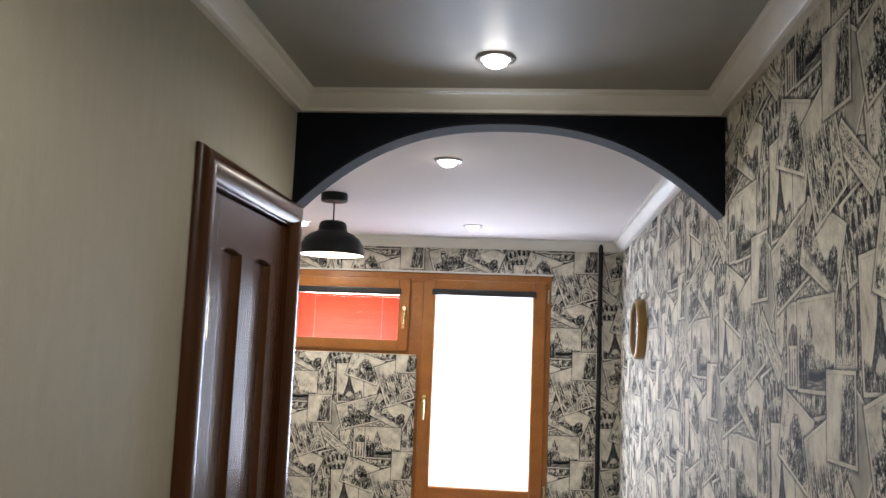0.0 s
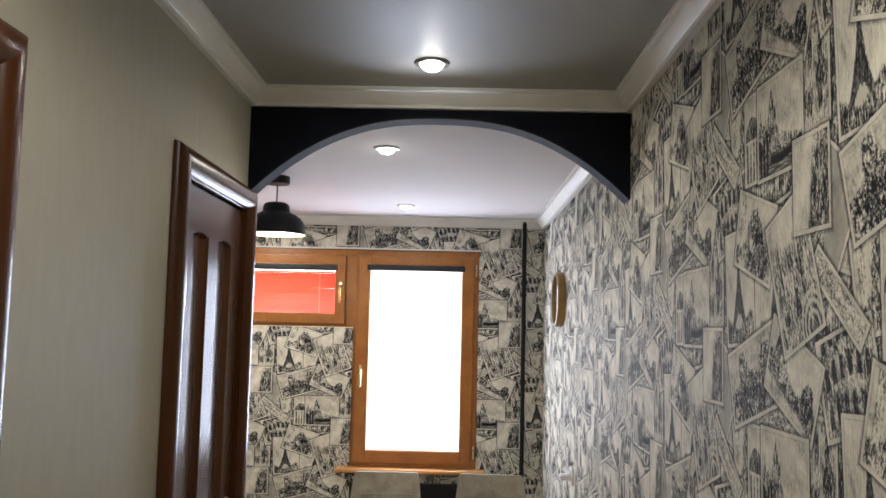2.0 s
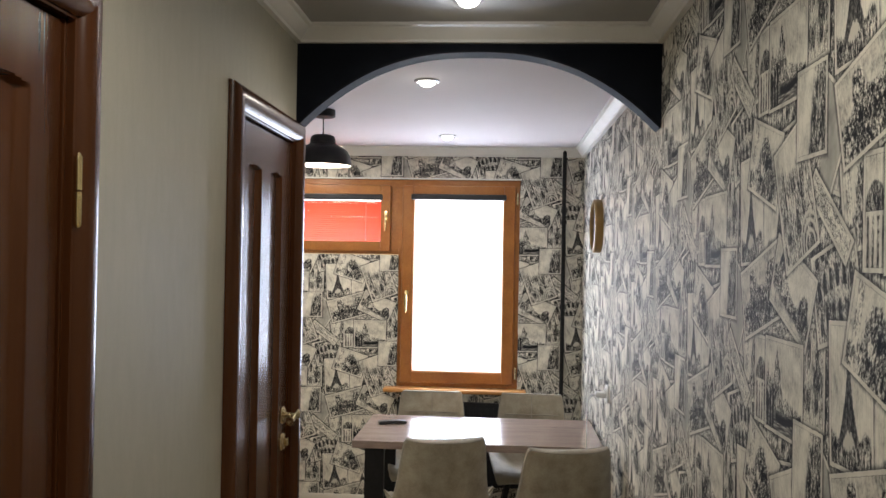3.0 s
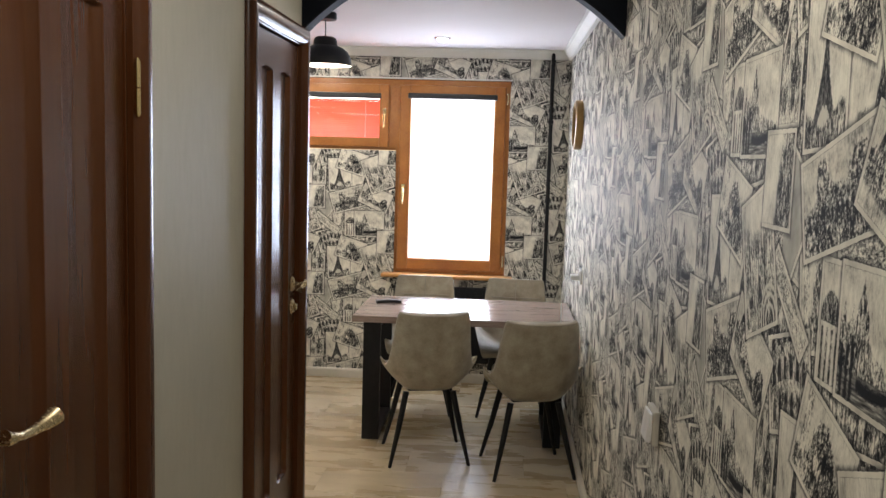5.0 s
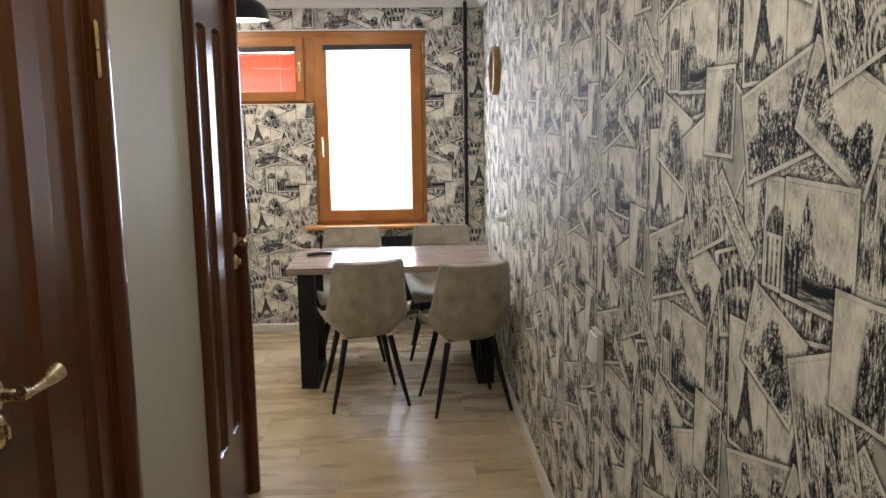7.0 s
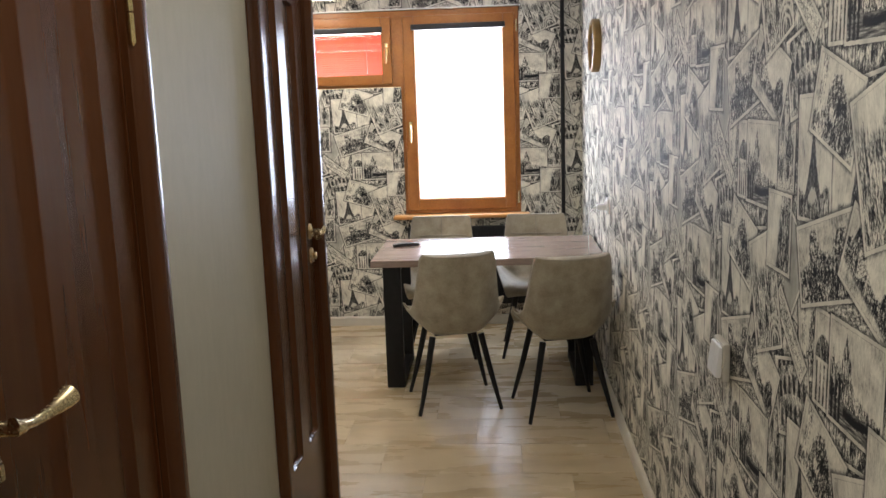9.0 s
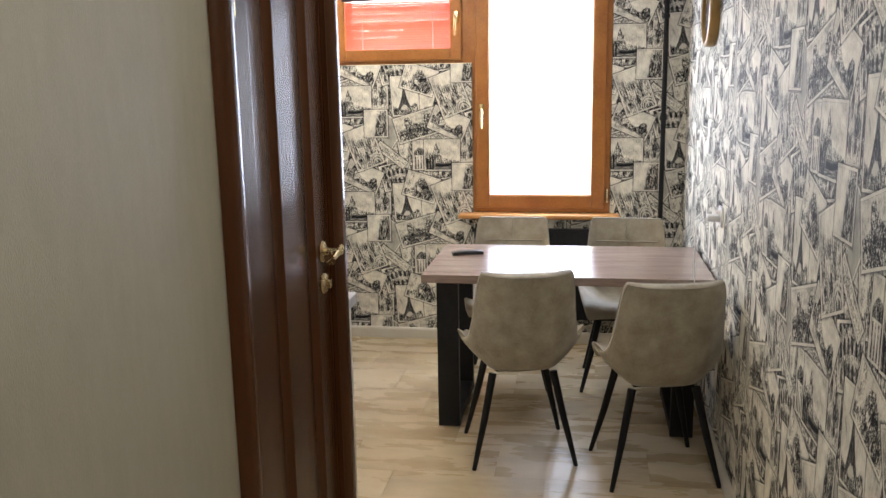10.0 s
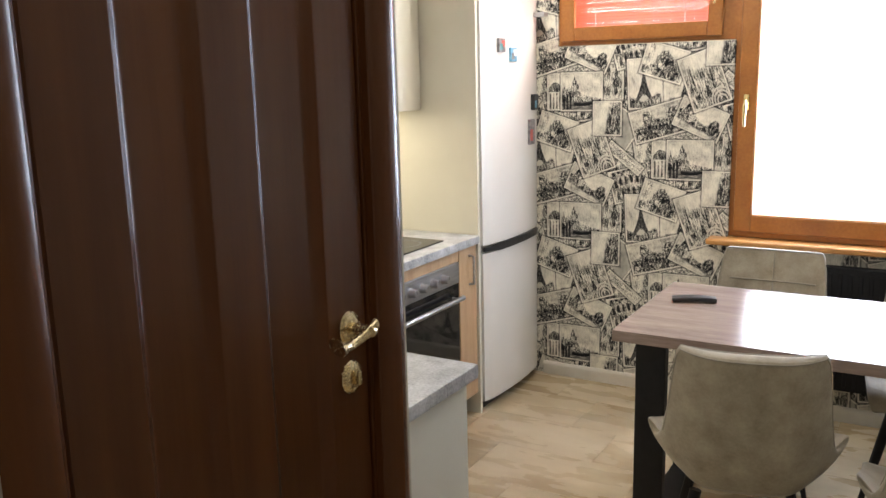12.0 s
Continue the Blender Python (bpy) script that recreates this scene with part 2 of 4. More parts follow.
    m7 = over(step(n.m("ABSOLUTE", n.m("ADD", Uw, 0.68)), 0.10), n.m("ADD", faint, 0.12), m7)
    # 8 street with lamp posts and a curved white bridge
    m8 = n.mix(step(0.35, Vw, 0.5), n.m("ADD", n.m("MULTIPLY", drawn, 1.0), 0.56), pale, "FLOAT")
    for x, top in ((-0.55, 0.55), (0.02, 0.30), (0.42, 0.42)):
        m8 = over(n.m("MULTIPLY", spire(x, top, -0.6, 0.10), 0.75), deep, m8)
    ring = n.m("SQRT", n.m("ADD", n.m("POWER", n.m("SUBTRACT", U, 0.55), 2.0), n.m("POWER", n.m("ADD", V, 0.92), 2.0)))
    m8 = over(step(ring, 0.52, 0.06), deep, m8)
    for r in (0.50, 0.38, 0.24):
        m8 = n.mix(n.m("MULTIPLY", step(n.m("ABSOLUTE", n.m("SUBTRACT", ring, r)), 0.035, 0.04), 0.9), m8, 0.82, "FLOAT")
    # 9 domed porch over a colonnade
    m9 = over(n.m("MULTIPLY", step(n.m("ADD", n.m("MULTIPLY", Uw, Uw), n.m("MULTIPLY", n.m("MULTIPLY", Vw, Vw), 2.6)), 0.62, 0.15), n.m("GREATER_THAN", V, 0.0)), n.m("SUBTRACT", deep, 0.05), pale)
    m9 = over(n.m("MULTIPLY", n.m("LESS_THAN", Vw, -0.08), step(n.m("ABSOLUTE", n.m("SUBTRACT", fr(Uw, 2.5), 0.5)), 0.2, 0.15)), deep, m9)
    # 10 pale square with a small tower
    m10 = over(spire(0.35, 0.45, -0.6, 0.17), deep, n.m("ADD", pale, 0.03))
    m10 = over(n.m("MULTIPLY", step(Vw, n.m("MULTIPLY_ADD", strokes, 0.7, -0.58), 0.1), step(-0.35, U, 0.4)), tone, m10)
    # 11 grey sky over a cathedral
    m11 = over(skyline([(0.0, 0.80), (0.12, 0.86), (0.22, 0.62), (0.34, 0.66), (0.4, 0.42), (0.6, 0.2), (1.0, 0.05)]), tone, n.m("MULTIPLY_ADD", wash, 0.5, 0.58))
    # 12 tower and strollers on a quay
    m12 = over(skyline([(0.0, 0.55), (0.12, 0.62), (0.2, 0.95), (0.3, 0.95), (0.36, 0.6), (0.5, 0.42), (0.62, 0.36), (0.8, 0.5), (1.0, 0.34)]), tone, n.m("ADD", pale, 0.05))
    m12 = over(blob(0.62, -0.18, 0.20, 0.42), deep, m12)
    m12 = over(n.m("MULTIPLY", step(Vw, n.m("MULTIPLY_ADD", U, -0.2, -0.60), 0.2), 0.9), n.m("ADD", pale, 0.04), m12)
    # 13 canal beside a blank margin
    m13 = over(step(0.02, n.m("MULTIPLY_ADD", strokes, 0.4, n.m("MULTIPLY_ADD", V, -0.15, Uw)), 0.15), n.m("MULTIPLY_ADD", deep, 0.9, 0.12), n.m("ADD", pale, 0.06))
    val = m6
    for k, mk in ((0, m0), (1, m1), (2, m2), (3, m3), (4, m4), (5, m5), (7, m7), (8, m8), (9, m9), (10, m10), (11, m11), (12, m12), (13, m13)):
        val = n.mix(n.m("COMPARE", ID, float(k), 0.4), val, mk, "FLOAT")
    # cream card rim, its ink outline and the printed shadow round each card
    val = n.mix(n.m("LESS_THAN", edge, 0.0075), val, n.m("MULTIPLY_ADD", wash, 0.9, 0.80), "FLOAT")
    val = n.mix(n.m("MULTIPLY", n.m("LESS_THAN", n.m("ABSOLUTE", n.m("SUBTRACT", edge, 0.0079)), 0.0007), 0.35), val, 0.25, "FLOAT")
    val = n.m("MULTIPLY", n.m("MINIMUM", n.m("MAXIMUM", val, 0.0), 1.0), shade)
    c = n.ramp(val, [(0.0, (0.010, 0.011, 0.013)), (0.2, (0.045, 0.044, 0.045)), (0.45, (0.20, 0.193, 0.176)), (0.70, (0.58, 0.552, 0.474)), (1.0, (0.82, 0.784, 0.68))])
    n.bump(n.noise(420, 2), 0.12, 0.001)
    return n.done(c, n.m("MULTIPLY_ADD", n.noise(40, 2), 0.12, 0.55), spec=0.05)


def lacquered_wood():
    """Dark brown veneer under a smooth satin lacquer."""
    n = Nodes("dark_lacquered_wood")
    flow = n.noise(3.0, 4, stretch=(5, 5, 0.3))
    pore = n.noise(60, 3, stretch=(3, 3, 0.12))
    f = n.m("MULTIPLY_ADD", flow, 0.85, n.m("MULTIPLY", pore, 0.15))
    c = n.ramp(f, [(0.34, (0.056, 0.0180, 0.0052)), (0.66, (0.082, 0.0270, 0.0078))])
    return n.done(c, 0.26, spec=0.38)


M = {}
M["paper_side"] = wallpaper("postcard_wallpaper_side", "y", 2.345, 1.425)
M["paper_window"] = wallpaper("postcard_wallpaper_window", "x", -0.668, 1.454)
M["plain_wall"] = mottled("woven_plain_wallpaper", (0.385, 0.362, 0.288), (0.438, 0.412, 0.332), 6, 0.6, (6, 6, 1.6), 0.5, 0.3)
M["satin_ceiling"] = mottled("satin_stretch_ceiling", (0.36, 0.36, 0.35), (0.39, 0.39, 0.38), 2, 0.46, spec=0.3)
M["white_ceiling"] = mottled("white_ceiling", (0.66, 0.615, 0.62), (0.70, 0.655, 0.66), 1.5, 0.75, spec=0.1)
M["white_paint"] = mottled("white_moulding_paint", (0.74, 0.73, 0.69), (0.80, 0.79, 0.75), 6, 0.45, bump=0.08)
M["arch_dark"] = mottled("dark_navy_arch_paint", (0.0055, 0.007, 0.011), (0.009, 0.011, 0.016), 8, 0.8, bump=0.15, spec=0.12)
M["arch_edge"] = mottled("grey_arch_edge", (0.007, 0.008, 0.012), (0.011, 0.012, 0.018), 12, 0.75, spec=0.2)
M["door_wood"] = lacquered_wood()
M["window_wood"] = mottled("orange_brown_wood_grain", (0.27, 0.095, 0.020), (0.40, 0.16, 0.035), 3.0, 0.34, (3, 3, 3), 0.5, 0.06)
M["sill_wood"] = mottled("honey_wood_sill", (0.42, 0.19, 0.055), (0.55, 0.27, 0.085), 3.0, 0.35, (0.7, 6, 6), 0.4, 0.05)
M["brass"] = mottled("satin_brass", (0.66, 0.54, 0.33), (0.75, 0.63, 0.40), 20, 0.26, metal=1.0)
M["bright_brass"] = mottled("polished_brass", (0.80, 0.64, 0.32), (0.86, 0.70, 0.38), 30, 0.14, metal=1.0)
M["clock_dial"] = mottled("dark_clock_dial", (0.10, 0.105, 0.12), (0.15, 0.155, 0.17), 10, 0.15)
M["clock_gold"] = mottled("dull_gold_paint", (0.26, 0.155, 0.045), (0.34, 0.21, 0.07), 15, 0.38, metal=0.35)
M["black_metal"] = mottled("black_powder_coat", (0.005, 0.005, 0.006), (0.009, 0.009, 0.010), 30, 0.5, bump=0.05, spec=0.3)
M["black_plastic"] = mottled("black_plastic", (0.012, 0.012, 0.014), (0.02, 0.02, 0.022), 25, 0.32)
M["suede"] = mottled("grey_beige_suede", (0.235, 0.20, 0.145), (0.415, 0.37, 0.285), 13, 0.8, fine=0.25, bump=0.3, sheen=0.3)
M["seam"] = mottled("suede_piping", (0.26, 0.24, 0.20), (0.34, 0.31, 0.26), 20, 0.8)
M["table_wood"] = mottled("greyed_oak_laminate", (0.19, 0.135, 0.11), (0.34, 0.26, 0.22), 1.6, 0.2, (1.3, 11, 11), 0.4, 0.015)
M["skirting"] = mottled("cream_skirting", (0.58, 0.54, 0.46), (0.66, 0.62, 0.53), 7, 0.4)
M["white_gloss"] = mottled("white_enamel", (0.76, 0.74, 0.69), (0.80, 0.78, 0.73), 3, 0.24)
M["cream_panel"] = mottled("cream_laminate", (0.62, 0.59, 0.49), (0.67, 0.64, 0.54), 3, 0.35)
M["grey_panel"] = mottled("pale_grey_laminate", (0.62, 0.61, 0.54), (0.67, 0.66, 0.59), 3, 0.4)
M["stone"] = mottled("grey_marbled_worktop", (0.20, 0.21, 0.23), (0.62, 0.63, 0.65), 16, 0.3, fine=0.4)
M["steel"] = mottled("brushed_steel", (0.42, 0.42, 0.44), (0.52, 0.52, 0.54), 8, 0.32, (1, 1, 14), metal=1.0)
M["black_glass"] = mottled("black_oven_glass", (0.008, 0.008, 0.009), (0.012, 0.012, 0.013), 5, 0.06)
M["light_wood"] = mottled("light_oak_laminate", (0.42, 0.26, 0.14), (0.58, 0.40, 0.24), 3, 0.4, (6, 6, 0.6), 0.4)
M["white_plastic"] = mottled("white_plastic", (0.72, 0.72, 0.72), (0.78, 0.78, 0.78), 12, 0.3)


def floor_material():
    n = Nodes("beige_washed_wood_tile")
    info = n.add("ShaderNodeObjectInfo")
    shift = n.add("ShaderNodeVectorMath")
    shift.operation = "MULTIPLY_ADD"
    n.put(info.outputs["Random"], shift.inputs[0])
    shift.inputs[1].default_value = (7, 13, 3)
    n.put(n.pos, shift.inputs[2])
    cloud = n.noise(2.2, 4, vec=shift.outputs[0], stretch=(1.0, 2.2, 1), rough=0.6)
    streak = n.noise(3.2, 4, vec=shift.outputs[0], stretch=(0.8, 2.8, 1), rough=0.55)
    grain = n.noise(22, 3, vec=shift.outputs[0], stretch=(0.5, 2.0, 1))
    f = n.m("MULTIPLY_ADD", cloud, 0.72, n.m("MULTIPLY_ADD", streak, 0.24, n.m("MULTIPLY", grain, 0.04)))
    f = n.m("ADD", f, n.m("MULTIPLY_ADD", info.outputs["Random"], 0.10, -0.05))
    c = n.ramp(f, [(0.30, (0.30, 0.225, 0.132)), (0.45, (0.43, 0.333, 0.203)), (0.55, (0.51, 0.408, 0.262)), (0.70, (0.59, 0.49, 0.335))])
    n.bump(grain, 0.06)
    return n.done(c, n.m("MULTIPLY_ADD", streak, 0.22, 0.17), spec=0.5)


M["floor_tile"] = floor_material()
n_ = Nodes("floor_joint")
M["joint"] = n_.done(n_.ramp(n_.noise(30), [(0.3, (0.26, 0.215, 0.145)), (0.7, (0.32, 0.27, 0.185))]), 0.7)


def glow(name, colour, strength):
    n = Nodes(name)
    n.put((*colour, 1), n.bsdf.inputs["Emission Color"])
    n.put(strength, n.bsdf.inputs["Emission Strength"])
    return n.done(colour, 0.4)


M["lit_lens"] = glow("lit_frosted_lens", (1.0, 0.96, 0.88), 22.0)
M["lit_strip"] = glow("lit_cabinet_strip", (1.0, 0.87, 0.62), 4.0)


def translucent(name, colour, share):
    n = Nodes(name)
    t = n.add("ShaderNodeBsdfTranslucent")
    t.inputs[0].default_value = (*colour, 1)
    mx = n.add("ShaderNodeMixShader")
    mx.inputs[0].default_value = share
    n.tree.links.new(n.bsdf.outputs[0], mx.inputs[1])
    n.tree.links.new(t.outputs[0], mx.inputs[2])
    n.tree.links.new(mx.outputs[0], n.tree.nodes["Material Output"].inputs[0])
    n.done(n.ramp(n.noise(12), [(0.3, colour), (0.7, tuple(min(1, q * 1.06) for q in colour))]), 0.5)
    return n.mat


M["red_slat"] = translucent("red_blind_slat", (0.76, 0.15, 0.09), 0.42)
M["white_blind"] = translucent("white_roller_fabric", (0.86, 0.86, 0.86), 0.5)
gn = Nodes("window_glass")
gn.bsdf.inputs["Transmission Weight"].default_value = 1.0
gn.bsdf.inputs["IOR"].default_value = 1.45
M["glass"] = gn.done((0.97, 0.98, 0.98), 0.0)

# ---------------------------------------------------------------- mesh helpers


def part(name, bm, material, parent=None, label="", smooth=False):
    me = bpy.data.meshes.new(name)
    bmesh.ops.recalc_face_normals(bm, faces=bm.faces)
    bm.to_mesh(me)
    bm.free()
    me.materials.append(M[material])
    if smooth:
        me.shade_smooth()
        me.set_sharp_from_angle(angle=radians(29))
    ob = new(name, me)
    if smooth:
        ob.modifiers.new("even_normals", "WEIGHTED_NORMAL").keep_sharp = True
    if parent:
        ob.parent = parent
    return tagged(ob, label=label)


def thing(name, label, category, at=None, group="", kind=""):
    ob = new(name)
    ob.empty_display_size = 0.05
    if at is not None:
        ob.matrix_world = at
    return tagged(ob, label, category, group, kind)


def box(x0, y0, z0, x1, y1, z1, bevel=0.0, seg=2, bm=None):
    b = bmesh.new()
    g = bmesh.ops.create_cube(b, size=1.0)
    for vert in g["verts"]:
        vert.co = Vector(((x0 + x1) / 2 + vert.co.x * (x1 - x0), (y0 + y1) / 2 + vert.co.y * (y1 - y0), (z0 + z1) / 2 + vert.co.z * (z1 - z0)))
    if bevel:
        bmesh.ops.bevel(b, geom=b.edges[:], offset=bevel, segments=seg, affect="EDGES", profile=0.5)
    return merge(bm, b)


def merge(bm, b):
    if bm is None:
        return b
    tmp = bpy.data.meshes.new("tmp")
    b.to_mesh(tmp)
    b.free()
    bm.from_mesh(tmp)
    bpy.data.meshes.remove(tmp)
    return bm


def sweep(profile, path, closed=False, bm=None, caps=True):
    """Joins rings: path holds (origin, a, b) frames, profile 2D points laid on a and b."""
    b = bmesh.new()
    rings = [[b.verts.new(Vector(o) + Vector(a) * p + Vector(c) * q) for p, q in profile] for o, a, c in path]
    k = len(profile)
    for r0, r1 in zip(rings, rings[1:] + (rings[:1] if closed else [])):
        for i in range(k):
            b.faces.new((r0[i], r0[(i + 1) % k], r1[(i + 1) % k], r1[i]))
    if caps and not closed:
        b.faces.new(rings[0])
        b.faces.new(rings[-1])
    return merge(bm, b)


def lathe(points, seg=32, bm=None, at=(0, 0, 0), turn=None):
    """Turns (radius, height) points about z."""
    b = bmesh.new()
    rings = []
    for r, z in points:
        if r < 1e-6:
            rings.append([b.verts.new((0, 0, z))])
        else:
            rings.append([b.verts.new((r * math.cos(2 * math.pi * i / seg), r * math.sin(2 * math.pi * i / seg), z)) for i in range(seg)])
    for r0, r1 in zip(rings, rings[1:]):
        for i in range(seg):
            j = (i + 1) % seg
            if len(r0) == 1 and len(r1) > 1:
                b.faces.new((r0[0], r1[j], r1[i]))
            elif len(r1) == 1 and len(r0) > 1:
                b.faces.new((r0[i], r0[j], r1[0]))
            elif len(r0) > 1:
                b.faces.new((r0[i], r0[j], r1[j], r1[i]))
    bmesh.ops.transform(b, matrix=Matrix.Translation(at) @ (turn or Matrix()), verts=b.verts)
    return merge(bm, b)


def tube(points, radii, seg=12, bm=None):
    """A round bar through points, tapering by radii."""
    pts, seg = [Vector(p) for p in points], max(seg, 14)
    path = []
    for i, p in enumerate(pts):
        d = (pts[min(i + 1, len(pts) - 1)] - pts[max(i - 1, 0)]).normalized()
        a = d.orthogonal().normalized() if i == 0 else (a - d * a.dot(d)).normalized()
        r = radii[i] if isinstance(radii, (list, tuple)) else radii
        path.append((p, a * r, d.cross(a) * r))
    prof = [(math.cos(2 * math.pi * i / seg), math.sin(2 * math.pi * i / seg)) for i in range(seg)]
    return sweep(prof, path, bm=bm)


def setting(ob, label, category):
    return tagged(ob, label, category, kind="structure")


# ---------------------------------------------------------------- structure
T = 0.12
setting(part("floor", box(XL - T, YB - T, -0.12, XR + T, YW + T, -0.004), "joint"), "beige washed wood-look floor tiles with fine joints", "floor")
setting(part("wall_east", box(XR, YB - T, 0, XR + T, YW + 0.3, 2.6), "paper_side"), "long wall papered with black and cream travel postcards", "wall")
bm = box(0.85, YW, 0, XR, YW + 0.3, 2.6)                       # right of the window
for b in ((XL - T, YW, 0, 0.045, YW + 0.3, 1.668), (XL - T, YW, 1.668, -0.79, YW + 0.3, 2.6), (-0.79, YW, 2.178, 0.85, YW + 0.3, 2.6), (0.045, YW, 0, 0.85, YW + 0.3, 0.79)):
    box(*b, bm=bm)
setting(part("wall_north", bm, "paper_window"), "window wall papered with black and cream travel postcards", "wall")
bm = box(-T, YB - T, 0, 0, -2.207, 2.6)
for b in ((-T, -1.55, 0, 0, -0.691, 2.6), (-T, -0.005, 0, 0, YE, 2.6), (-T, -2.207, 2.075, 0, -1.55, 2.6), (-T, -0.691, 2.075, 0, -0.005, 2.6)):
    box(*b, bm=bm)
setting(part("wall_west", bm, "plain_wall"), "plain grey-beige wall with woven wallpaper", "wall")
setting(part("wall_south", box(0, YB - T, 0, XR, YB, 2.6), "plain_wall"), "plain grey-beige end wall of the corridor", "wall")
setting(part("wall_kitchen_west", box(XL - T, -T, 0, XL, YW, 2.6), "cream_panel"), "plain cream kitchen wall behind the cupboards", "wall")
setting(part("wall_kitchen_south", box(XL, -0.05, 0, -T, YE, 2.6), "cream_panel"), "plain cream kitchen wall behind the counter", "wall")
setting(part("ceiling_corridor", box(0, YB, ZC, XR, 0.0, ZC + 0.1), "satin_ceiling"), "grey satin stretch ceiling of the corridor", "ceiling")
setting(part("ceiling_kitchen", box(XL, YE, ZK, XR, YW, ZK + 0.1), "white_ceiling"), "white smooth kitchen ceiling", "ceiling")

# arch between corridor and kitchen
def arch():
    a = thing("arch", "dark navy painted plaster arch between corridor and kitchen", "arch", kind="structure")
    cz, cx, k = 1.459, XR / 2, 40
    b = bmesh.new()
    pts = []
    for i in range(k + 1):
        x = XR * i / k
        pts.append((x, 2.119 + 0.262 * (1 - abs((x - cx) / cx) ** 2.45)))
    for y in (0.0, YE):
        low = [b.verts.new((x, y, z)) for x, z in pts]
        top = [b.verts.new((x, y, 2.5)) for x, z in pts]
        for i in range(k):
            b.faces.new((low[i], low[i + 1], top[i + 1], top[i]))
    part("spandrel", b, "arch_dark", a)
    path = [((x, 0, z), (0, 1, 0), Vector((x - cx, 0, z - cz)).normalized()) for x, z in pts]
    part("edge_strip", sweep([(-0.004, -0.007), (YE + 0.004, -0.007), (YE + 0.004, 0.0), (-0.004, 0.0)], path), "arch_edge", a, "grey edge strip", smooth=True)


arch()

# cornices
CORN = [(0, 0), (0.018, 0), (0.020, 0.010), (0.026, 0.014), (0.046, 0.036), (0.050, 0.046), (0.062, 0.050), (0.062, 0.060), (0, 0.060)]


def cornice(name, z, corners, label, ring=True):
    """Moulding under the ceiling; corners run with the room on the left hand."""
    pts = [Vector((x, y, 0)) for x, y in corners]
    k, path = len(pts), []
    for i, p in enumerate(pts):
        d0, d1 = (p - pts[i - 1]).normalized(), (pts[(i + 1) % k] - p).normalized()
        n0, n1 = Vector((-d0.y, d0.x, 0)), Vector((-d1.y, d1.x, 0))
        if ring or 0 < i < k - 1:
            a = n0 + n1 if abs(n0.dot(n1)) < 0.5 else n0
        else:
            a = n1 if i == 0 else n0
        path.append((p + Vector((0, 0, z - 0.06)), a, (0, 0, 1)))
    setting(part(name, sweep(CORN, path, closed=ring), "white_paint", smooth=True), label, "cornice")


cornice("trim_corridor", ZC, [(0, YB), (XR, YB), (XR, 0), (0, 0)], "white stepped plaster cornice under the corridor ceiling")
cornice("trim_kitchen", ZK, [(XR, YE), (XR, YW), (XL, YW), (XL, YE)], "white plaster cornice under the kitchen ceiling", False)


def skirting(name, x0, y0, x1, y1):
    d = Vector((x1 - x0, y1 - y0, 0)).normalized()
    nrm = Vector((-d.y, d.x, 0))
    prof = [(0, 0), (0.018, 0), (0.018, 0.05), (0.014, 0.06), (0.008, 0.066), (0, 0.066)]
    setting(part(name, sweep(prof, [((x0, y0, 0), nrm, (0, 0, 1)), ((x1, y1, 0), nrm, (0, 0, 1))]), "skirting", smooth=True),
            "cream skirting board along the wall", "skirting board")


skirting("baseboard_east", XR, YB, XR, YW)
skirting("baseboard_north", XR - 0.018, YW, -0.86, YW)
skirting("baseboard_west", 0, -0.746, 0, -1.50)
skirting("baseboard_west_back", 0, -2.262, 0, YB)

# ---------------------------------------------------------------- window


def frame_ring(x0, z0, x1, z1, w, y0, y1, bevel=0.004):
    """Four mitre-like bars round an opening, in one mesh."""
    b = box(x0, y0, z0, x0 + w, y1, z1, bevel)
    box(x1 - w, y0, z0, x1, y1, z1, bevel, bm=b)
    box(x0 + w - 0.002, y0, z0, x1 - w + 0.002, y1 - 0.001, z0 + w, bevel, bm=b)
    box(x0 + w - 0.002, y0, z1 - w, x1 - w + 0.002, y1 - 0.001, z1, bevel, bm=b)
    return b


def window_handle(parent, x, y, z, flip=1):
    b = box(x - 0.013, y - 0.008, z - 0.035, x + 0.013, y, z + 0.035, 0.005)
    h = part("window_handle", b, "bright_brass", parent, "brass window handle", smooth=True)
    part("lever", tube([(x, y - 0.006, z + 0.005), (x, y - 0.03, z + 0.005), (x, y - 0.04, z - 0.01), (x, y - 0.042, z - 0.07), (x, y - 0.04, z - 0.105)],
                       [0.007, 0.007, 0.009, 0.008, 0.006]), "bright_brass", h, smooth=True)


